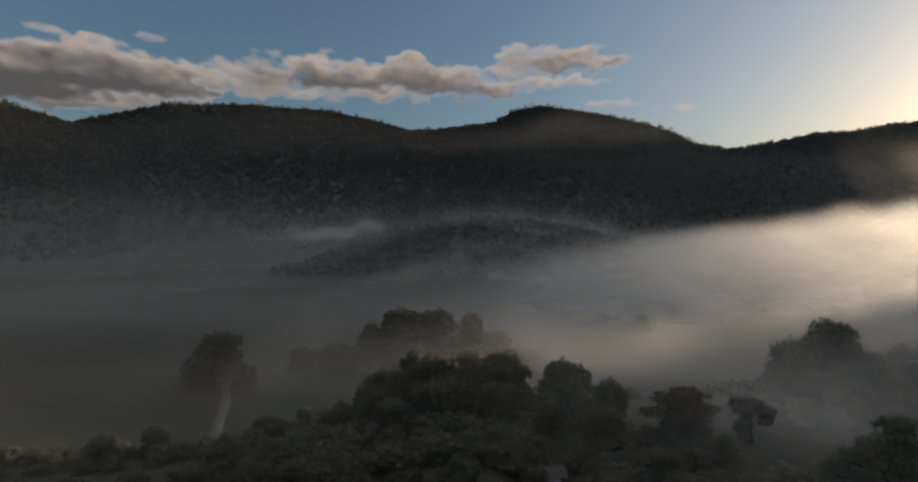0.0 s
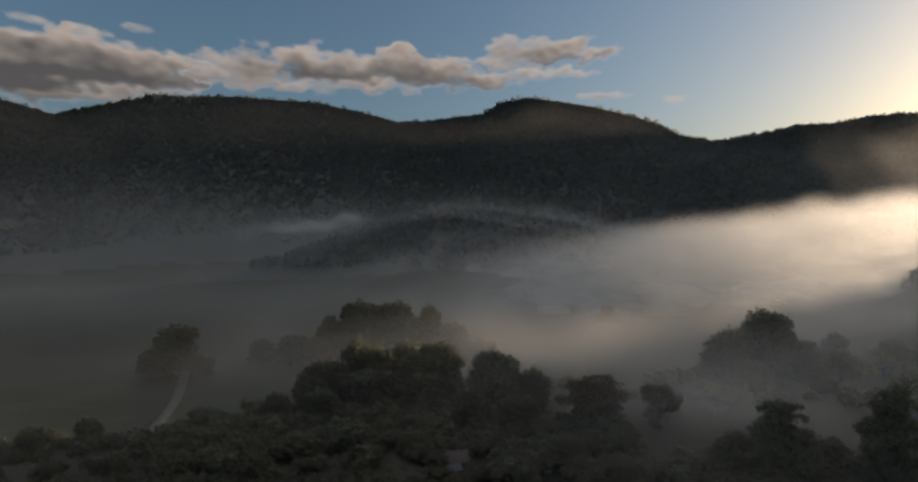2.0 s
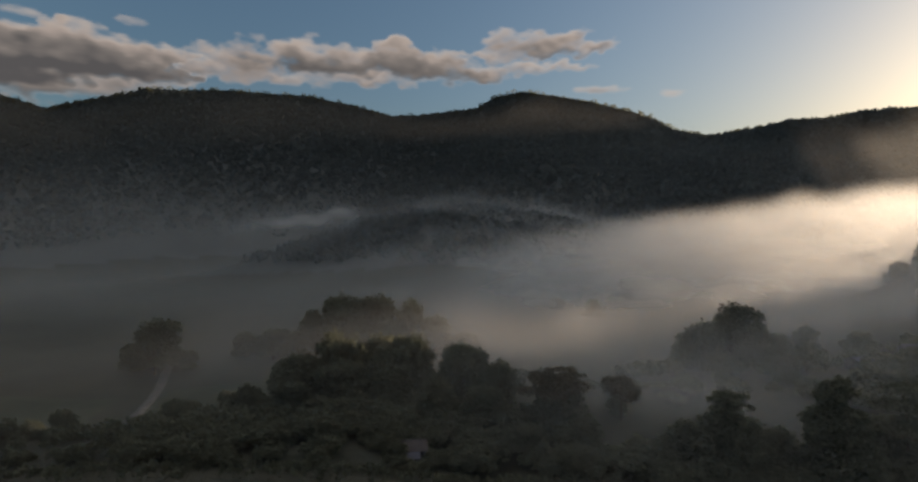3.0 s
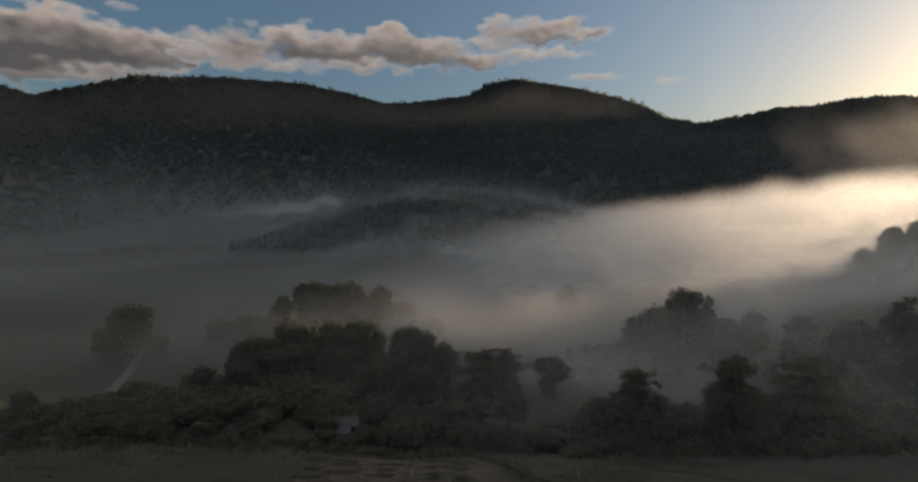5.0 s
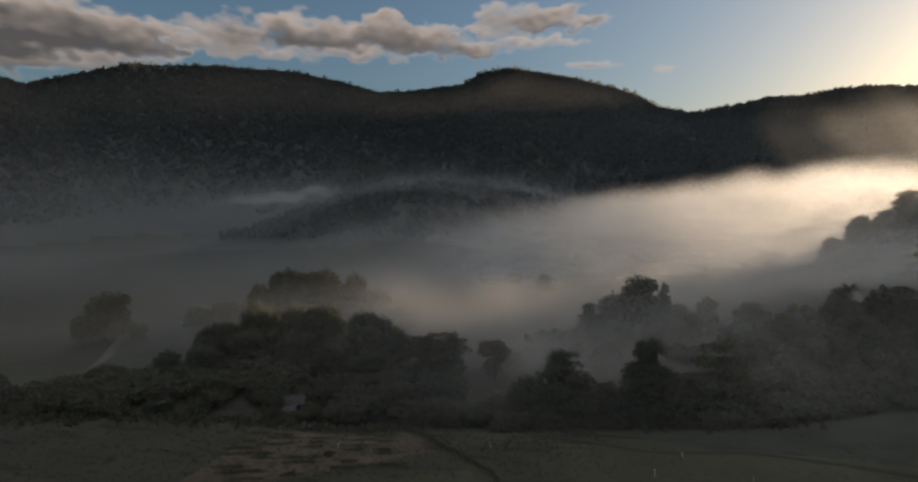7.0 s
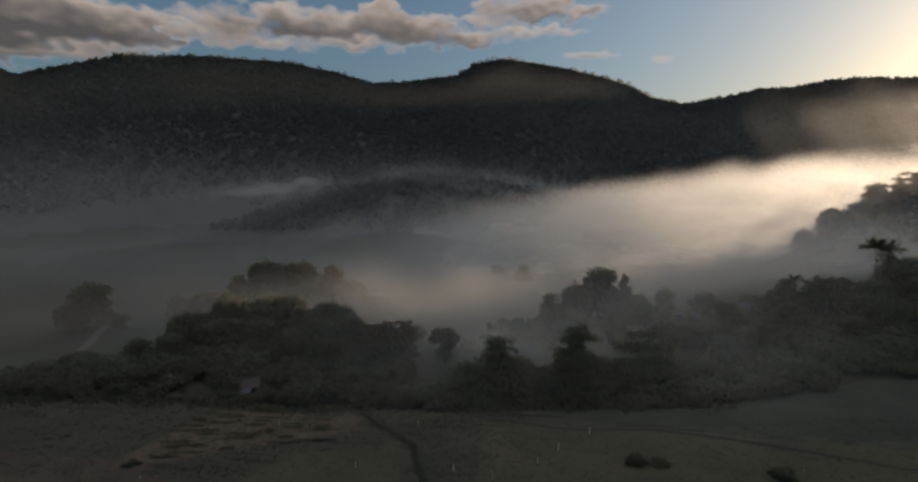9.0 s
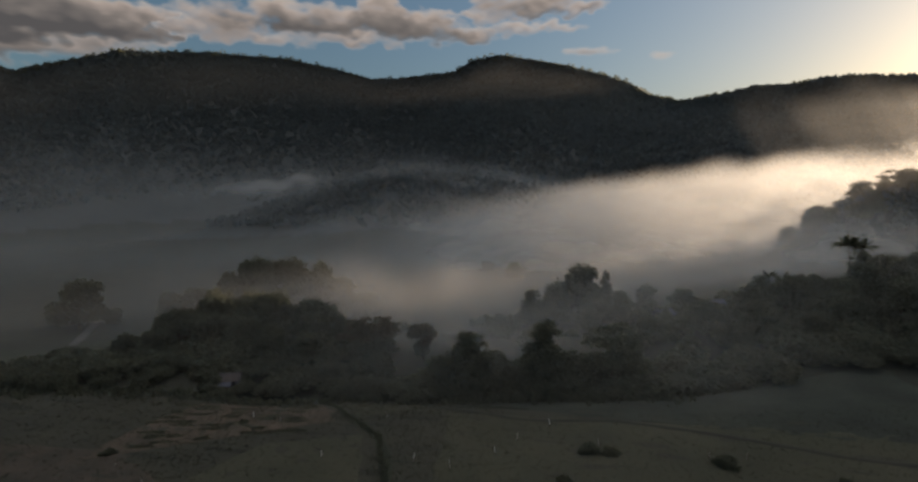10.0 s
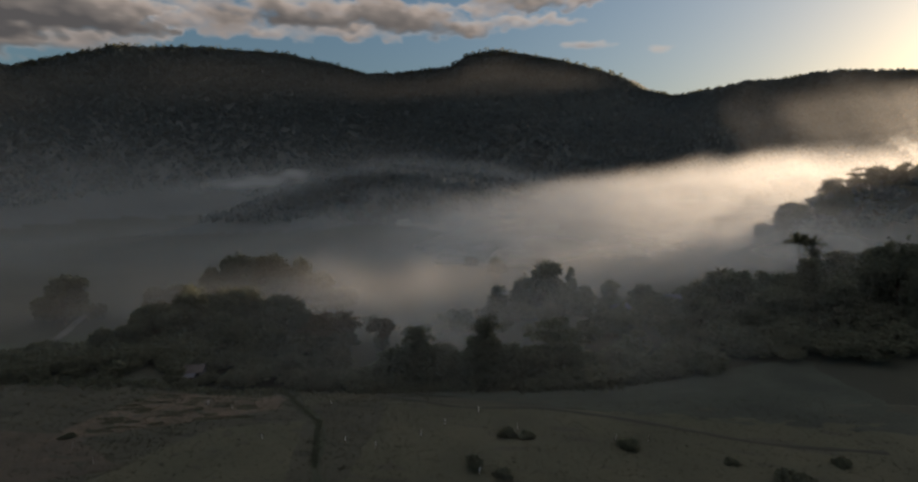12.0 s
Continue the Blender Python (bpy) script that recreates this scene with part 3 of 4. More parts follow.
def shrub(name, seed, label, mat=None, group="shrubs"):
    rng = np.random.RandomState(seed)
    root = new(name)
    tagged(root, label, "shrub", group)
    cl = [(rng.uniform(-1.6, 1.6), rng.uniform(-1.6, 1.6), rng.uniform(0.5, 1.7), *(rng.uniform(0.8, 1.5, 2)), rng.uniform(0.7, 1.2)) for _ in range(8)]
    for c in cl[:4]:
        part("stem", mesh_of("stem", *tube([(c[0] * 0.2, c[1] * 0.2, -0.3), (c[0] * 0.5, c[1] * 0.5, c[2] * 0.6), c[:3]], [0.07, 0.05, 0.02], 5), BARK), root)
    part("foliage", mesh_of("foliage", *leaf_cloud(rng, cl, 1500, 0.42), mat or LEAF), root)
    return root


shrub_a = proto(shrub("shrub", 21, "dense dark green shrub under the trees"))
shrub_b = proto(shrub("shrub", 22, "dense dark green shrub under the trees"))
shrub_c = proto(shrub("shrub", 23, "dense dark green shrub under the trees"))


def palm(seed, height, label):
    rng = np.random.RandomState(seed)
    root = new("coconut_palm")
    tagged(root, label, "palm tree", "palms")
    bow = rng.uniform(0.4, 1.2)
    pts = [(bow * (k / 8) ** 2, 0, -0.5 + (height + 0.5) * k / 8) for k in range(9)]
    part("trunk", mesh_of("trunk", *tube(pts, [0.3, 0.2] + [0.17 - 0.008 * k for k in range(7)], 8), BARK, True), root)
    head = Vector(pts[-1])
    shapes = []
    for kind in range(3):
        L, droop = (4.6, 4.2, 3.6)[kind], (0.9, 1.9, 0.2)[kind]
        verts, faces = [], []
        spine = [Vector((L * s, 0, 1.1 * math.sin(s * 1.6) * (1 - kind * 0.2) - droop * s * s * 1.3)) for s in np.linspace(0, 1, 12)]
        tv, tf = tube(spine, np.linspace(0.05, 0.012, 12), 4)
        verts += tv
        faces += tf
        for i in range(1, 12):
            for side in (-1, 1):
                ln = 1.15 * math.sin(math.pi * (0.12 + 0.8 * i / 12)) + 0.12
                for q in (0.0, 0.33, 0.66):
                    p = spine[i - 1].lerp(spine[i], 1 - q)
                    e = p + Vector((ln * 0.45, side * ln * 0.8, -ln * 0.42))
                    o = len(verts)
                    verts += [p + Vector((-0.1, 0, 0)), p + Vector((0.12, 0, 0)), e]
                    faces.append((o, o + 1, o + 2))
        shapes.append(mesh_of("frond", verts, faces, FROND))
    for k in range(26):
        f = part("frond", shapes[1 if k < 9 else (0 if k < 19 else 2)], root)
        f.matrix_basis = Matrix.Translation(head) @ pose(0, 0, 0, rng.uniform(-12, 12), -rng.uniform(0, 25) - (35 if k >= 19 else 0), k * 137.5)
    for k in range(5):
        bm = bmesh.new()
        bmesh.ops.create_uvsphere(bm, u_segments=8, v_segments=6, radius=0.15, matrix=Matrix.Translation(head + Vector((0.25 * math.cos(k * 1.26), 0.25 * math.sin(k * 1.26), -0.3))))
        part("coconut", bm_mesh("coconut", bm, FROND, True), root)
    return root


palm_a = proto(palm(31, 15, "tall coconut palm standing clear of the mist"))


def put(first, x, y, high, wide=None, turn=0.0, sink=0.0, unit=10.0, label=""):
    """Stands a copy on the land, so high and so wide."""
    k, w = high / unit * (1.14 if first in (round_a, round_b, round_c) else 1.0), (wide if wide else high) / unit
    m = Matrix.Translation((x, y, float(ground(x, y)) - sink)) @ Matrix.Rotation(radians(turn), 4, "Z") @ Matrix.Diagonal((w, w, k, 1))
    ob = copy_thing(first, m)
    if label:
        ob["label"] = label
    return ob


rng = random.Random(5)


def turned():
    return rng.uniform(0, 360)


# trees that stand out one by one: x, y, height, width of the unit crown
put(round_a, -87, 190, 19.5, 19, 40, label="lone dark tree with a rounded crown beside the lane")
for x, y, h, w, p in ((-23, 214, 23.5, 20, round_c), (-9, 217, 23, 19, round_a), (5, 214, 21, 17, round_b), (-35, 211, 18, 15, round_b), (15, 211, 15, 14, round_a), (-50, 208, 12, 14, round_a), (-64, 216, 10, 13, round_b)):
    put(p, x, y, h, w, turned())
for x, y, h, w, p in ((-10.5, 138, 17, 13, round_b), (2, 134, 16.0, 11, round_a), (12, 128, 15.5, 12, round_a), (-5, 130, 16, 13, round_c), (6, 122, 13.5, 12, round_a), (-17, 129, 12.5, 12, round_c), (-23, 135, 10, 10, round_b), (24, 121, 13, 11, round_c), (32, 113, 9.5, 9, round_b),
                      (-4, 119, 11, 11, round_c), (8, 111, 9.5, 10, round_a), (18, 103, 9, 10, round_b), (27, 101, 8, 9, round_a), (-14, 112, 8, 9, round_a), (-26, 118, 7, 8, round_b), (35, 92, 5.5, 7, round_a)):
    put(p, x, y, h, w, turned())
put(flat_a, 40, 100, 10.6, 9, 20)
put(flat_a, 45.5, 104, 9.2, 8, 150)
put(small_a, 55.5, 101, 9.3, 7.2, 0)
for x, y, h, w, p in ((40.5, 100, 6.6, 8, round_b), (45.5, 103.5, 5.6, 7, round_a), (55.0, 103, 4.0, 5, round_b)):
    put(p, x, y, h, w, turned())
put(tier_a, 65.7, 79.3, 13.6, 11.0, 60)
put(tier_b, 60.0, 81, 9.0, 11, 200)
put(tier_b, 80, 74.5, 15.2, 11.0, 10)
put(tier_a, 85.5, 79, 9.5, 10, 130)
put(tier_b, 83, 76.5, 9.0, 11, 75)
put(tier_a, 74.5, 80, 7.5, 8, 250)
put(flat_b, 95, 79, 14.4, 10, 30)
put(round_b, 100, 82, 9.5, 10, 0)
put(round_b, 92, 84, 8.5, 10, 90)
put(round_b, 46, 93, 6.5, 7, 70)
put(round_a, 72, 90, 7.5, 9, 170)
for x, y, h, w, p in ((108.5, 157.4, 19, 14, round_a), (99, 153, 12, 11, round_b), (90.5, 150, 11.5, 9, tier_a), (119, 160, 15.5, 6, tier_b), (134, 160, 9, 9, round_b), (141, 148, 7, 8, round_a), (116, 134, 7.5, 8, round_b), (104, 128, 6, 7, round_a)):
    put(p, x, y, h, w, turned())
for x, y, h, w, p in ((151, 109, 13.5, 10, round_b), (156, 111, 13, 9, tier_b), (165, 106, 12, 11, round_a), (146, 117, 10, 10, round_b), (173, 108, 14.5, 10, tier_a), (180, 104, 11.5, 11, round_c), (171, 96, 12, 11, round_a),
                      (192, 101, 19, 15, round_c), (141, 102, 9, 10, round_a), (158, 98, 11, 11, round_c), (205, 96, 20, 15, round_a), (134, 119, 7, 7, flat_b), (131, 96, 7, 8, round_b), (148, 92, 8, 9, round_a), (188, 88, 15, 13, round_b)):
    put(p, x, y, h, w, turned())
put(palm_a, 187.0, 132.7, 16.4, 15, 200, unit=15)
put(palm_a, 191.5, 134, 15.2, 15, 30, unit=15)
put(tier_a, 158, 131, 9.6, 9, 20)
put(palm_a, 161, 131, 9.4, 12, 110, unit=15)
put(tier_b, 166.5, 119, 10.8, 8.5, 140)
for x, y, h, w, p in ((196, 139, 13, 9, tier_a), (209, 142, 11, 13, round_a), (224, 148, 11, 13, round_b)):
    put(p, x, y, h, w, turned())
# a belt of trees round the great one in the middle of the valley
for x, y, h, w, p in ((104, 164, 14, 12, round_c), (114, 154, 11, 11, round_b), (124, 158, 8, 9, round_a), (98, 142, 6, 9, round_a), (112, 144, 7, 9, round_c),
                      (-40, 205, 11, 13, round_a), (26, 206, 9, 12, round_c), (-4, 204, 14, 15, round_b), (-18, 203, 13, 14, round_c), (-78, 198, 7, 9, round_b), (-97, 197, 8, 10, round_c)):
    put(p, x, y, h, w, turned())
# trees along the knoll
for k in range(44):
    x, y = 258 + k * 4.0 + rng.uniform(-3, 3), 238 + rng.uniform(0, 34)
    put((round_a, round_b, tier_a, tier_b, round_c)[k % 5], x, y, rng.uniform(8, 13), rng.uniform(8, 12), turned(), label="dark tree on the misty knoll")
put(flat_b, 299, 249, 14, 9, 0, label="flat-topped tree standing over its neighbours")
put(palm_a, 322, 244, 13, 12, 80, unit=15)
# trees sunk in the mist of the valley floor
for k in range(4):
    a, r = radians(rng.uniform(2, 24)), rng.uniform(250, 430)
    x, y = 40 + r * math.sin(a), r * math.cos(a)
    put((round_a, round_b, round_c, tier_a)[k % 4], x, y, rng.uniform(7, 12), rng.uniform(8, 14), turned(), label="dim tree sunk in valley mist")
# left hand edge of the lane, and the scrub below the house
for x, y, h, w in ((-112, 232, 8, 11), (-64, 112, 6, 8), (-70, 104, 6, 8), (-44, 122, 5, 7), (-36, 108, 5, 7), (-90, 100, 5, 8)):
    put((round_a, round_b, round_c)[int(abs(x)) % 3], x, y, h, w, turned())
def scatter(n, ax, ay, bx, by, spread, lo, hi, seed):
    r = random.Random(seed)
    for k in range(n):
        f = (k + r.random()) / n
        x, y = ax + (bx - ax) * f + r.gauss(0, spread), ay + (by - ay) * f + r.gauss(0, spread)
        h = r.uniform(lo, hi)
        put((shrub_a, shrub_b, shrub_c)[k % 3], x, y, h, h * r.uniform(0.9, 1.5), r.uniform(0, 360), 0.1, 2.6)


scatter(26, -40, 96, 8, 90, 4.0, 2.5, 5.0, 1)
scatter(34, 0, 108, 40, 92, 5.0, 2.5, 5.0, 2)
scatter(20, 42, 88, 62, 76, 2.4, 2.0, 4.5, 3)
scatter(34, 60, 78, 104, 74, 3.0, 1.5, 3.2, 4)
scatter(44, 98, 82, 200, 84, 3.6, 2.5, 5.5, 5)
scatter(30, 110, 100, 190, 96, 7.0, 3.0, 6.0, 6)
scatter(26, 60, 112, 140, 118, 7.0, 2.0, 4.0, 7)
scatter(24, -130, 110, -40, 112, 8.0, 1.5, 3.5, 8)
scatter(18, -40, 140, 60, 150, 8.0, 2.0, 4.0, 9)
scatter(18, -60, 84, 4, 78, 3.0, 1.5, 3.5, 10)
scatter(12, -128, 124, -60, 100, 5.0, 1.5, 3.0, 12)
for x, y, h, w in ((81, 46, 2.6, 2.6), (84, 45.5, 1.8, 2.4), (75.2, 36, 3.6, 2.2), (79, 34, 2.0, 2.4), (98.5, 41.5, 2.4, 3.0), (116, 30, 3.2, 4.5), (126, 35, 2.0, 2.2), (111, 36, 1.2, 2.0), (27, 60, 0.9, 1.6), (12, 49, 1.1, 2.2)):
    put(shrub_b, x, y, h * 0.62, w * 0.66, turned(), 0.05, 2.6, label="single dark bush standing in the grass field")
for x, y, h, w, p in ((42, 84, 4.5, 5, round_a),):
    put(p, x, y, h, w, turned())
for t in HIDDEN:
    # the firsts stand out of view behind the camera's way, in a grove of their own
    k = HIDDEN.index(t)
    gx, gy = -60 + 16 * k, -110 - 9 * (k % 3)
    t.matrix_basis = Matrix.Translation((gx, gy, float(ground(gx, gy))))


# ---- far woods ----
def woods(name, xs, ys, hs, per, leaf, seed, label, mat=HAZED_FOREST):
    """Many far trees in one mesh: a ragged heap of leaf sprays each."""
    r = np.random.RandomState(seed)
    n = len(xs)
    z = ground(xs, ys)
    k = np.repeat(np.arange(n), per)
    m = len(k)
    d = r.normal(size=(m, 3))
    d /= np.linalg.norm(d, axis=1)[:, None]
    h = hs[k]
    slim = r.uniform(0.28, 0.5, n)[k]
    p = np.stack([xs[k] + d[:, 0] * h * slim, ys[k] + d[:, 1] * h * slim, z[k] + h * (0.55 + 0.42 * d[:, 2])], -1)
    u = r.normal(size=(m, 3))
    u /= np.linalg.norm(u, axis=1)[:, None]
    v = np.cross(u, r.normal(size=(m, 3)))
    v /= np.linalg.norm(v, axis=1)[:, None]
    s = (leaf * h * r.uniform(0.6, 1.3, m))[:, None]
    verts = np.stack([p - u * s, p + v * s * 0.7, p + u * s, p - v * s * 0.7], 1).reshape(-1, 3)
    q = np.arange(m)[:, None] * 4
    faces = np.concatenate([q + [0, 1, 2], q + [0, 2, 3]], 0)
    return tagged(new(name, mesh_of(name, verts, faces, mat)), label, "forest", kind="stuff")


r_ = np.random.RandomState(77)
az = r_.uniform(-52, 50, 36000)
cr = np.interp(az, CREST[:, 0], CREST[:, 1])
rr = cr * (0.585 + 0.435 * np.sqrt(r_.uniform(0.02, 1, 36000)))
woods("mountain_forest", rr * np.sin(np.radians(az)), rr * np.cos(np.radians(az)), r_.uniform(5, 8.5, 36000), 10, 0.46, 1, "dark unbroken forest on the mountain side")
az = np.concatenate([r_.uniform(-46, 47, 1500), r_.normal(-39, 3.5, 60), r_.normal(-7, 4, 40), r_.normal(33, 2, 40)])
cr = np.interp(az, CREST[:, 0], CREST[:, 1]) + r_.uniform(-14, 10, len(az))
tall = np.where(az > 27, 0.7, 1.0) * np.where(r_.uniform(0, 1, len(az)) > 0.82, r_.uniform(10, 17, len(az)), r_.uniform(4, 9, len(az)))
woods("crest_trees", cr * np.sin(np.radians(az)), cr * np.cos(np.radians(az)), tall, 34, 0.15, 2, "ragged line of trees along the mountain crest", LEAF)
sx, sy = r_.normal(10, 190, 2200), r_.normal(575, 55, 2200)
spur = ground(sx, sy) > 12
sx, sy = sx[spur], sy[spur]
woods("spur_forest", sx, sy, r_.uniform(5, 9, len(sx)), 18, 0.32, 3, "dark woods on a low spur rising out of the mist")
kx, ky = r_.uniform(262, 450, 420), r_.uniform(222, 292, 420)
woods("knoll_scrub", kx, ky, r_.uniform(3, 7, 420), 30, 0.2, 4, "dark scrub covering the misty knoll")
bx, by = np.concatenate([r_.uniform(-60, 40, 500), r_.uniform(70, 230, 700), r_.uniform(-40, 30, 120)]), np.concatenate([r_.uniform(96, 150, 500), r_.uniform(84, 150, 700), r_.uniform(190, 214, 120)])
wild = (np.hypot((bx - 82) / 48, (by - 116) / 24) > 1) & (np.hypot((bx + 66) / 34, (by - 146) / 40) > 1) & (np.hypot(bx + 40, by - 150) > 22)
woods("valley_scrub", bx[wild], by[wild], r_.uniform(1.5, 4.5, len(bx))[wild], 60, 0.16, 5, "dense dark scrub between the valley trees", LEAF)

ex = r_.uniform(-62, 106, 900)
ey = np.interp(ex, [-62, 4, 30, 44, 62, 106], [79, 75, 79, 82, 73, 70]) - np.abs(r_.normal(0, 2.6, 900)) + 1.5
woods("edge_weeds", ex, ey, r_.uniform(0.4, 1.3, 900), 16, 0.24, 6, "dark weeds creeping from the scrub into the fields", LEAF)

# ---- fields, lane and houses ----
def drape(name, corners, mat, label, category, lift=0.05, n=26, rough=0.5, seed=1):
    """A plot laid over the land between four corners, with an uneven border."""
    a, b, c, d = [Vector((*p, 0)) for p in corners]
    verts = []
    for i in range(n + 1):
        for j in range(n + 1):
            u, v = i / n, j / n
            p = a.lerp(b, u).lerp(d.lerp(c, u), v)
            e = rough * (float(wave(p.x, p.y, 3.0, seed)) + 1.6 * float(wave(p.x, p.y, 9.0, seed + 1)))
            if i in (0, n) or j in (0, n):
                p = p + Vector((e, e * 0.7, 0))
            edge = min(i, n - i, j, n - j)
            verts.append((p.x, p.y, float(ground(p.x, p.y)) + (lift if edge else -0.08) + 0.03 * float(wave(p.x, p.y, 1.1, seed + 3))))
    m = n + 1
    faces = [(i * m + j, i * m + j + 1, (i + 1) * m + j + 1, (i + 1) * m + j) for i in range(n) for j in range(n)]
    return tagged(new(name, mesh_of(name, verts, [f[::-1] for f in faces], mat, True)), label, category, kind="structure")


drape("field_pasture", [(-60, 8), (170, 4), (165, 52), (-60, 84)], PASTURE, "dull green pasture around the plots", "field", 0.02, 60, 0.9, seed=13)
drape("field_soil", [(6, 45), (43, 60), (37.5, 75), (15, 73)], SOIL, "brown tilled plot with dark weed rows", "field", seed=3)
drape("field_fallow", [(-16, 26), (28, 38), (13, 50), (-18, 56)], FALLOW, "dark brown fallow strip with rough weeds", "field", 0.05, 26, 0.9, seed=9)
drape("field_grass", [(45, 61), (58, 67), (51, 75.5), (39.5, 77.5)], GRASS, "pale green grass plot beside the ditch", "field", seed=4)
drape("field_meadow", [(54, 22), (150, 12), (146, 47), (60, 64)], GRASS, "dull green meadow with scattered bushes", "field", 0.05, 40, 0.9, seed=5)
drape("field_lower", [(14, 22), (52, 26), (48, 55), (33, 52)], GRASS, "dull green grass field", "field", 0.05, 26, 0.7, seed=6)
drape("field_lane_side", [(-60, 122), (-22, 148), (-34, 178), (-72, 168)], PADDOCK, "green paddock beside the lane", "field", 0.05, 26, 0.9, seed=7)
drape("field_far_side", [(-120, 118), (-68, 118), (-80, 160), (-140, 165)], PADDOCK, "green paddock beside the lane", "field", 0.05, 26, 0.9, seed=8)


def strip(name, path, profile, mat, label, category):
    """A band along a path over the land; profile: offsets across and up."""
    pts = [Vector((*p, 0)) for p in path]
    fine = []
    for p, q in zip(pts, pts[1:]):
        for k in range(10):
            fine.append(p.lerp(q, k / 10))
    fine.append(pts[-1])
    for _ in range(3):
        fine = [fine[0]] + [(a + b * 2 + c) / 4 for a, b, c in zip(fine, fine[1:], fine[2:])] + [fine[-1]]
    verts, m = [], len(profile)
    for i, p in enumerate(fine):
        t = (fine[min(i + 1, len(fine) - 1)] - fine[max(i - 1, 0)]).normalized()
        s = Vector((t.y, -t.x, 0))
        for o, h in profile:
            q = p + s * (o * (1 + 0.15 * float(wave(p.x, p.y, 2.5, 9))))
            verts.append((q.x, q.y, float(ground(q.x, q.y)) + h))
    faces = [(i * m + j, i * m + j + 1, (i + 1) * m + j + 1, (i + 1) * m + j) for i in range(len(fine) - 1) for j in range(m - 1)]
    return tagged(new(name, mesh_of(name, verts, [f[::-1] for f in faces], mat, True)), label, category, kind="structure")


drape("field_rough", [(60, 68), (104, 53), (150, 40), (150, 78)], ROUGH, "dark weedy ground between meadow and trees", "field", 0.05, 34, 0.9, seed=12)


BANK = [(-0.8, -0.05), (-0.45, 0.09), (-0.2, 0.06), (0, 0.04), (0.2, 0.06), (0.45, 0.09), (0.8, -0.05)]
strip("ditch", [(37, 78), (43.8, 62.5), (50.2, 53), (52.5, 46), (53, 38), (56, 30)], BANK, PADDOCK, "dark overgrown ditch between the fields", "ditch")
strip("field_path", [(59, 67), (74, 58), (88, 57.5), (101, 52), (118, 42), (135, 38)], [(-0.8, -0.02), (-0.4, 0.14), (0.4, 0.14), (0.8, -0.02)], LAND, "low grassy bank along the meadow", "bank")
strip("lane", [(-96, 222), (-86, 196), (-75, 171), (-67.5, 150), (-57, 121), (-50, 100)], [(-1.6, -0.05), (-1.3, 0.12), (0, 0.2), (1.3, 0.12), (1.6, -0.05)], LANE, "pale gravel lane between paddocks", "lane")


def tufts(name, n, seed, areas, high, label, mat, heap=False):
    """Grass blades over the fields."""
    r = np.random.RandomState(seed)
    xs, ys = [], []
    for cx, cy, sx, sy, share in areas:
        k = int(n * share)
        xs.append(r.normal(cx, 0.55 * sx, k) if heap else r.uniform(cx - sx, cx + sx, k))
        ys.append(r.normal(cy, 0.55 * sy, k) if heap else r.uniform(cy - sy, cy + sy, k))
    x, y = np.concatenate(xs), np.concatenate(ys)
    z = ground(x, y)
    k = np.repeat(np.arange(len(x)), 4)
    m = len(k)
    a = r.uniform(0, 6.28, m)
    h = high * r.uniform(0.5, 1.3, len(x))[k] * r.uniform(0.7, 1.2, m)
    bx, by = x[k] + r.normal(0, 0.12, m), y[k] + r.normal(0, 0.12, m)
    verts = np.stack([np.stack([bx - 0.09 * np.cos(a), by - 0.09 * np.sin(a), z[k]], -1), np.stack([bx + 0.09 * np.cos(a), by + 0.09 * np.sin(a), z[k]], -1),
                      np.stack([bx + r.normal(0, 0.16, m), by + r.normal(0, 0.16, m), z[k] + h], -1)], 1).reshape(-1, 3)
    return tagged(new(name, mesh_of(name, verts, np.arange(m * 3).reshape(-1, 3), mat)), label, "grass", kind="stuff")


tufts("meadow_grass", 11000, 3, [(95, 40, 45, 20, 0.55), (45, 45, 26, 22, 0.3), (55, 68, 14, 8, 0.15), (-5, 56, 34, 26, 0.5)], 0.16, "tufts of rough grass in the meadow", GRASS)
dx = [(37 + 6.8 * t, 78 - 15.5 * t) for t in np.linspace(0, 1, 14)] + [(43.8 + 6.4 * t, 62.5 - 9.5 * t) for t in np.linspace(0, 1, 10)] + [(50.2 + 2.8 * t, 53 - 15 * t) for t in np.linspace(0, 1, 14)]
tufts("ditch_weeds", 800, 6, [(x, y, 0.4, 0.8, 1 / len(dx)) for x, y in dx], 0.35, "dark weeds lining the ditch", LEAF)
tufts("weed_rows", 9000, 4, [(15 + 4.6 * (k % 5) + 2.2 * math.sin(k * 5), 51 + 3.0 * (k // 5) + 1.4 * (k % 5) + 0.8 * math.sin(k * 3), 1.9 + 0.9 * math.sin(k * 2.2), 0.55, 1 / 35) for k in range(35)], 0.16, "dark weeds in broken rows on the plot", LEAF, True)


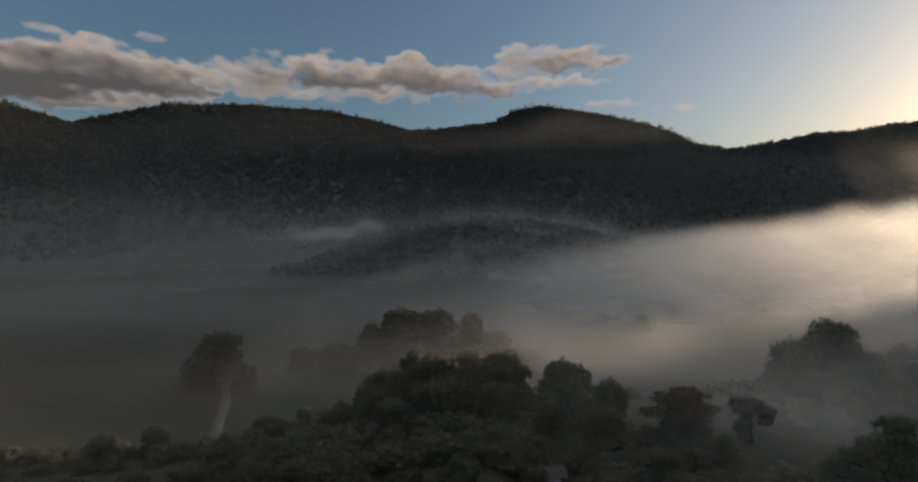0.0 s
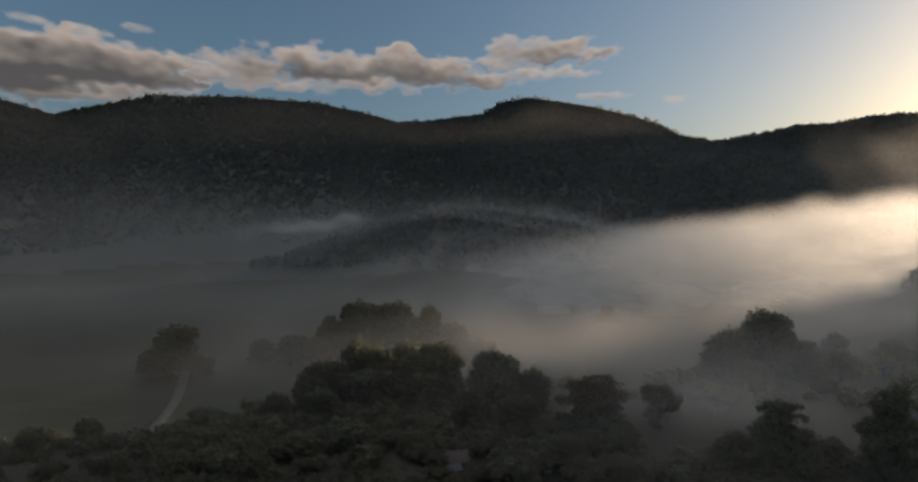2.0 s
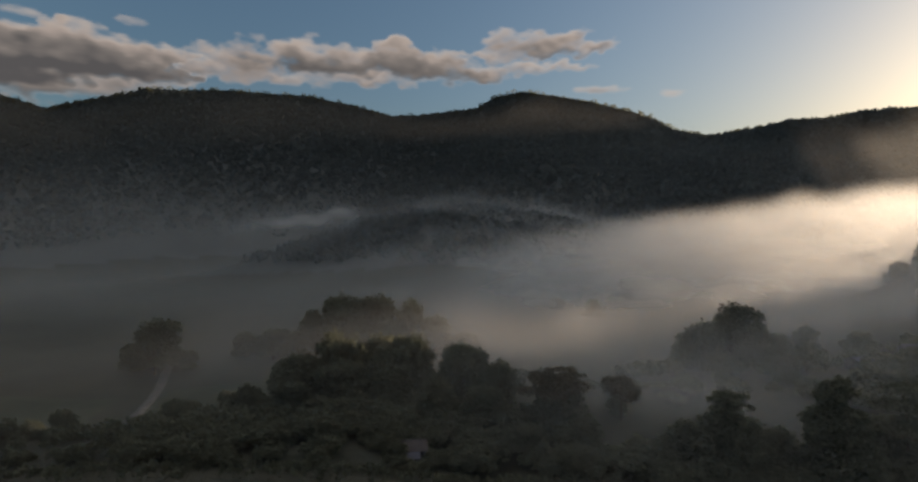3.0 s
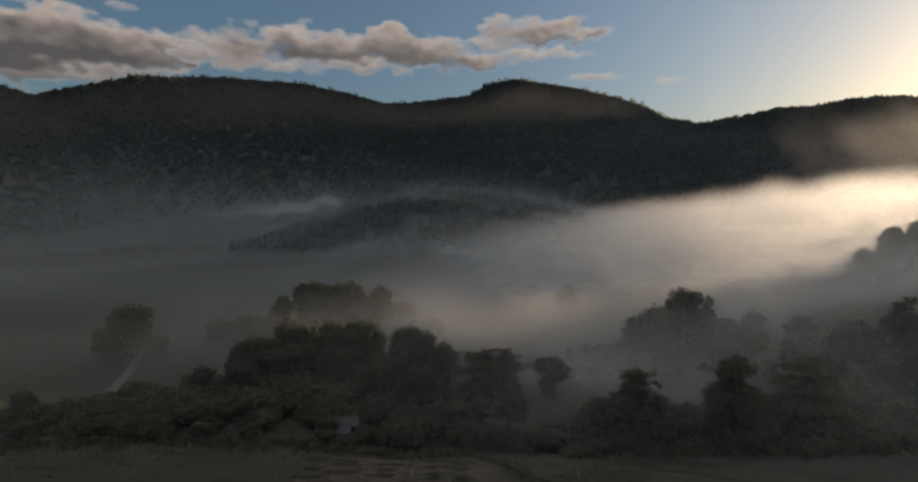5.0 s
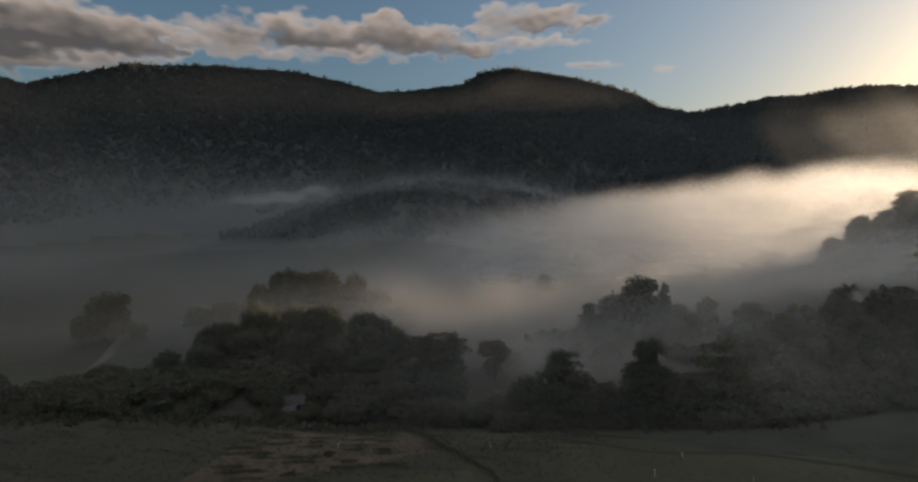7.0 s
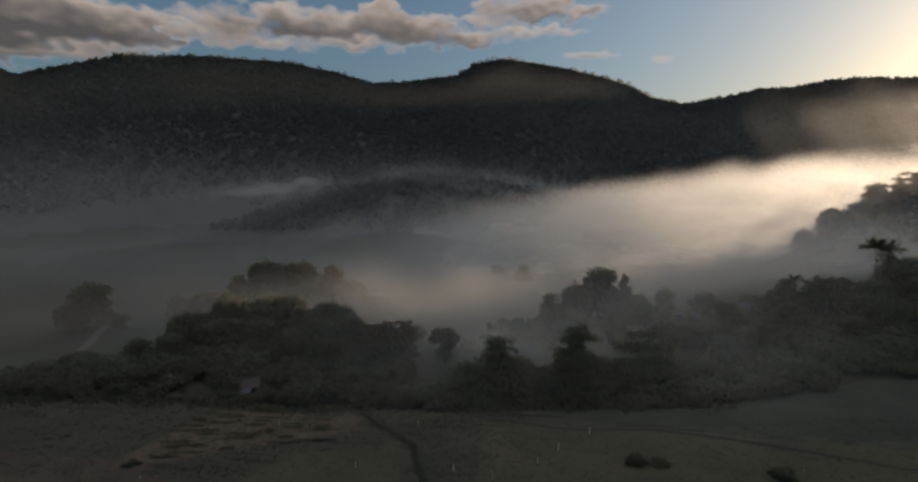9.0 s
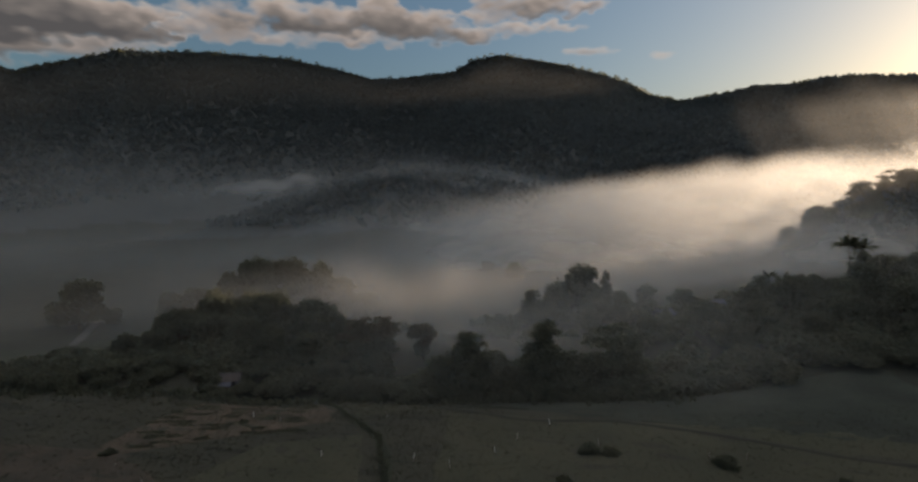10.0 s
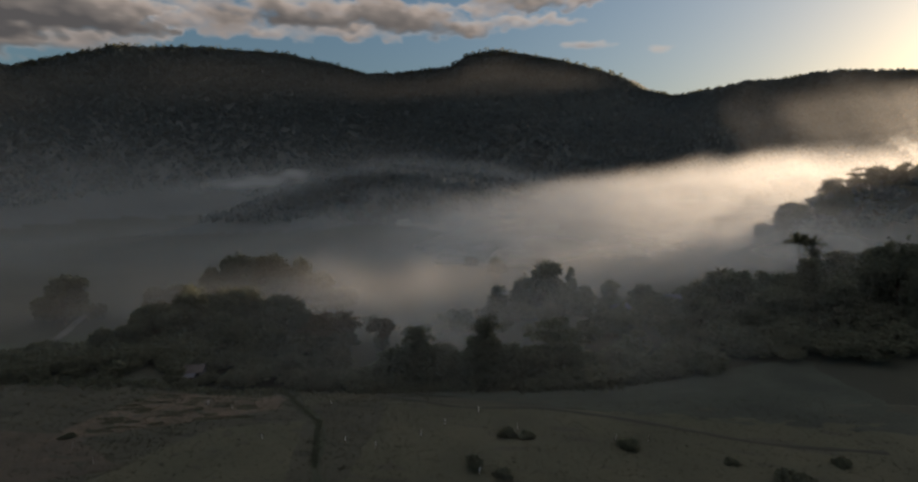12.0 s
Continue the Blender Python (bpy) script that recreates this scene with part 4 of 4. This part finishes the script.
def stake(x, y, h, lean):
    """A thin stick with a pale strip of sheet tied to it."""
    root = new("field_stake")
    tagged(root, "thin stick with a fluttering white strip in the field", "stake", "stakes in the fields")
    part("stick", mesh_of("stick", *tube([(0, 0, -0.2), (0.02, 0, h * 0.6), (0.05, 0.01, h)], [0.03, 0.026, 0.02], 6), TIMBER), root)
    v = []
    for i in range(7):
        s = i / 6
        q = 0.06 * math.sin(s * 7)
        v += [(0.05 + 0.06 * s, q - 0.04, h - s * h * 0.72), (0.09 + 0.08 * s, q + 0.04, h - 0.05 - s * h * 0.72), (0.06 + 0.06 * s, q - 0.03, h - s * h * 0.72), (0.10 + 0.08 * s, q + 0.05, h - 0.05 - s * h * 0.72)]
    f = []
    for i in range(6):
        o = i * 4
        f += [(o, o + 1, o + 5, o + 4), (o + 3, o + 2, o + 6, o + 7)]
    part("strip", mesh_of("strip", v, f, WHITE), root, "white plastic strip")
    root.matrix_basis = Matrix.Translation((x, y, float(ground(x, y)))) @ pose(0, 0, 0, lean, lean * 0.6, x * 37 % 360)
    return root


for k, (x, y) in enumerate(((15.6, 44.8), (22, 39.5), (50.8, 60.1), (43.1, 46.5), (56.1, 44.7), (61, 42.1), (67.4, 46.4), (71.3, 50), (78.3, 35.8), (75.7, 34.5), (35, 69), (33.4, 59.7), (28, 62), (77, 55), (97, 43.5), (102, 42.5), (83, 47.5), (-93, 126), (-90, 128), (-86, 125), (71, 74), (88, 70))):
    stake(x, y, 1.1 + 0.5 * (k * 0.37 % 1), (k * 53 % 17) - 8)


def corrugated(name, w, l, mat):
    """A ribbed roofing sheet, its upper edge along x at the origin, running down -y."""
    n = 40
    v = [(-w / 2 + w * i / n, -l * j, 0.035 * math.cos(i * math.pi)) for j in (0, 1) for i in range(n + 1)]
    v += [(x, y, z - 0.02) for x, y, z in v]
    m = n + 1
    f = [(i, i + m, i + m + 1, i + 1) for i in range(n)] + [(2 * m + i, 2 * m + i + 1, 3 * m + i + 1, 3 * m + i) for i in range(n)]
    f += [(i + m, 3 * m + i, 3 * m + i + 1, i + m + 1) for i in range(n)] + [(i, i + 1, 2 * m + i + 1, 2 * m + i) for i in range(n)]
    return mesh_of(name, v, f, mat)


def hut(x, y, w, d, h, turn, roof_mat, label, lean_to=True):
    """A small house with pitched sheet roof, door, windows and a lean-to."""
    root = new("house")
    tagged(root, label, "house", "houses in the valley")
    t = 0.15
    part("wall", box("wall", (w, t, h), (0, -d / 2 + t / 2, h / 2), PLASTER), root)
    part("wall", box("wall", (w, t, h), (0, d / 2 - t / 2, h / 2), PLASTER), root)
    part("wall", box("wall", (t, d - 2 * t, h), (-w / 2 + t / 2, 0, h / 2), PLASTER), root)
    part("wall", box("wall", (t, d - 2 * t, h), (w / 2 - t / 2, 0, h / 2), PLASTER), root)
    rise = d * 0.28
    for s in (-1, 1):
        gv = [(s * (w / 2 - t / 2) + e, yy, zz) for e in (-t / 2, t / 2) for yy, zz in ((-d / 2, h), (d / 2, h), (0, h + rise))]
        part("gable", mesh_of("gable", gv, [(0, 1, 2), (5, 4, 3), (0, 3, 4, 1), (1, 4, 5, 2), (2, 5, 3, 0)], PLASTER), root)
    slope = math.degrees(math.atan2(rise, d / 2))
    ln = math.hypot(rise, d / 2) + 0.45
    for s in (0, 180):
        r = part("roof_sheet", corrugated("roof_sheet", w + 0.8, ln, roof_mat), root)
        r.matrix_basis = Matrix.Translation((0, 0, h + rise + 0.05)) @ pose(0, 0, 0, 0, 0, s) @ pose(0, 0, 0, slope, 0, 0)
    part("ridge_cap", box("ridge_cap", (w + 0.8, 0.3, 0.06), (0, 0, h + rise + 0.1), roof_mat), root)
    door = part("door", box("door", (0.85, 0.06, 2.0), (-w * 0.12, -d / 2 - 0.02, 1.0), TIMBER), root)
    part("handle", box("handle", (0.05, 0.06, 0.14), (-w * 0.12 + 0.33, -d / 2 - 0.07, 1.0), ROOF, 0.005), door)
    for wx in (-w * 0.36, w * 0.25):
        win = part("window", box("window", (1.0, 0.06, 0.9), (wx, -d / 2 - 0.02, 1.5), TIMBER), root)
        for q in (-0.23, 0.23):
            part("pane", box("pane", (0.4, 0.02, 0.76), (wx + q, -d / 2 - 0.055, 1.5), DARKGLASS, 0), win)
    if lean_to:
        r = part("awning", corrugated("awning", w * 0.7, 2.3, ROOF), root, "pale sheet awning over the front")
        r.matrix_basis = Matrix.Translation((-w * 0.1, -d / 2 - 0.02, h - 0.15)) @ pose(0, 0, 0, 13, 0, 0)
        for q in (-0.42, 0.22):
            part("post", box("post", (0.1, 0.1, h - 0.72), (w * q, -d / 2 - 2.1, (h - 0.72) / 2), TIMBER), root)
    root.matrix_basis = Matrix.Translation((x, y, float(ground(x, y)) - 0.05)) @ pose(0, 0, 0, 0, 0, turn)
    return root


hut(14.6, 86, 3.8, 3.6, 2.2, 8, RUST_ROOF, "small house with rusty sheet roof and pale awning among trees")
hut(128, 131, 5.0, 4.0, 2.4, 20, ROOF, "small house with pale sheet roof in the mist", False)
hut(148, 138, 4.0, 3.5, 2.2, -10, ROOF, "small house with pale sheet roof in the mist", False)
for x, y, h, w in ((10.8, 84.5, 3.0, 3.0), (18, 85, 2.8, 3.2), (17.0, 82.0, 2.0, 2.2), (12.2, 81.0, 1.7, 2.2), (14.6, 80.2, 1.4, 2.4), (15.4, 90, 4.2, 4.0), (11, 90, 4.4, 4.0)):
    put(shrub_a, x, y, h, w, turned(), 0.05, 2.6)
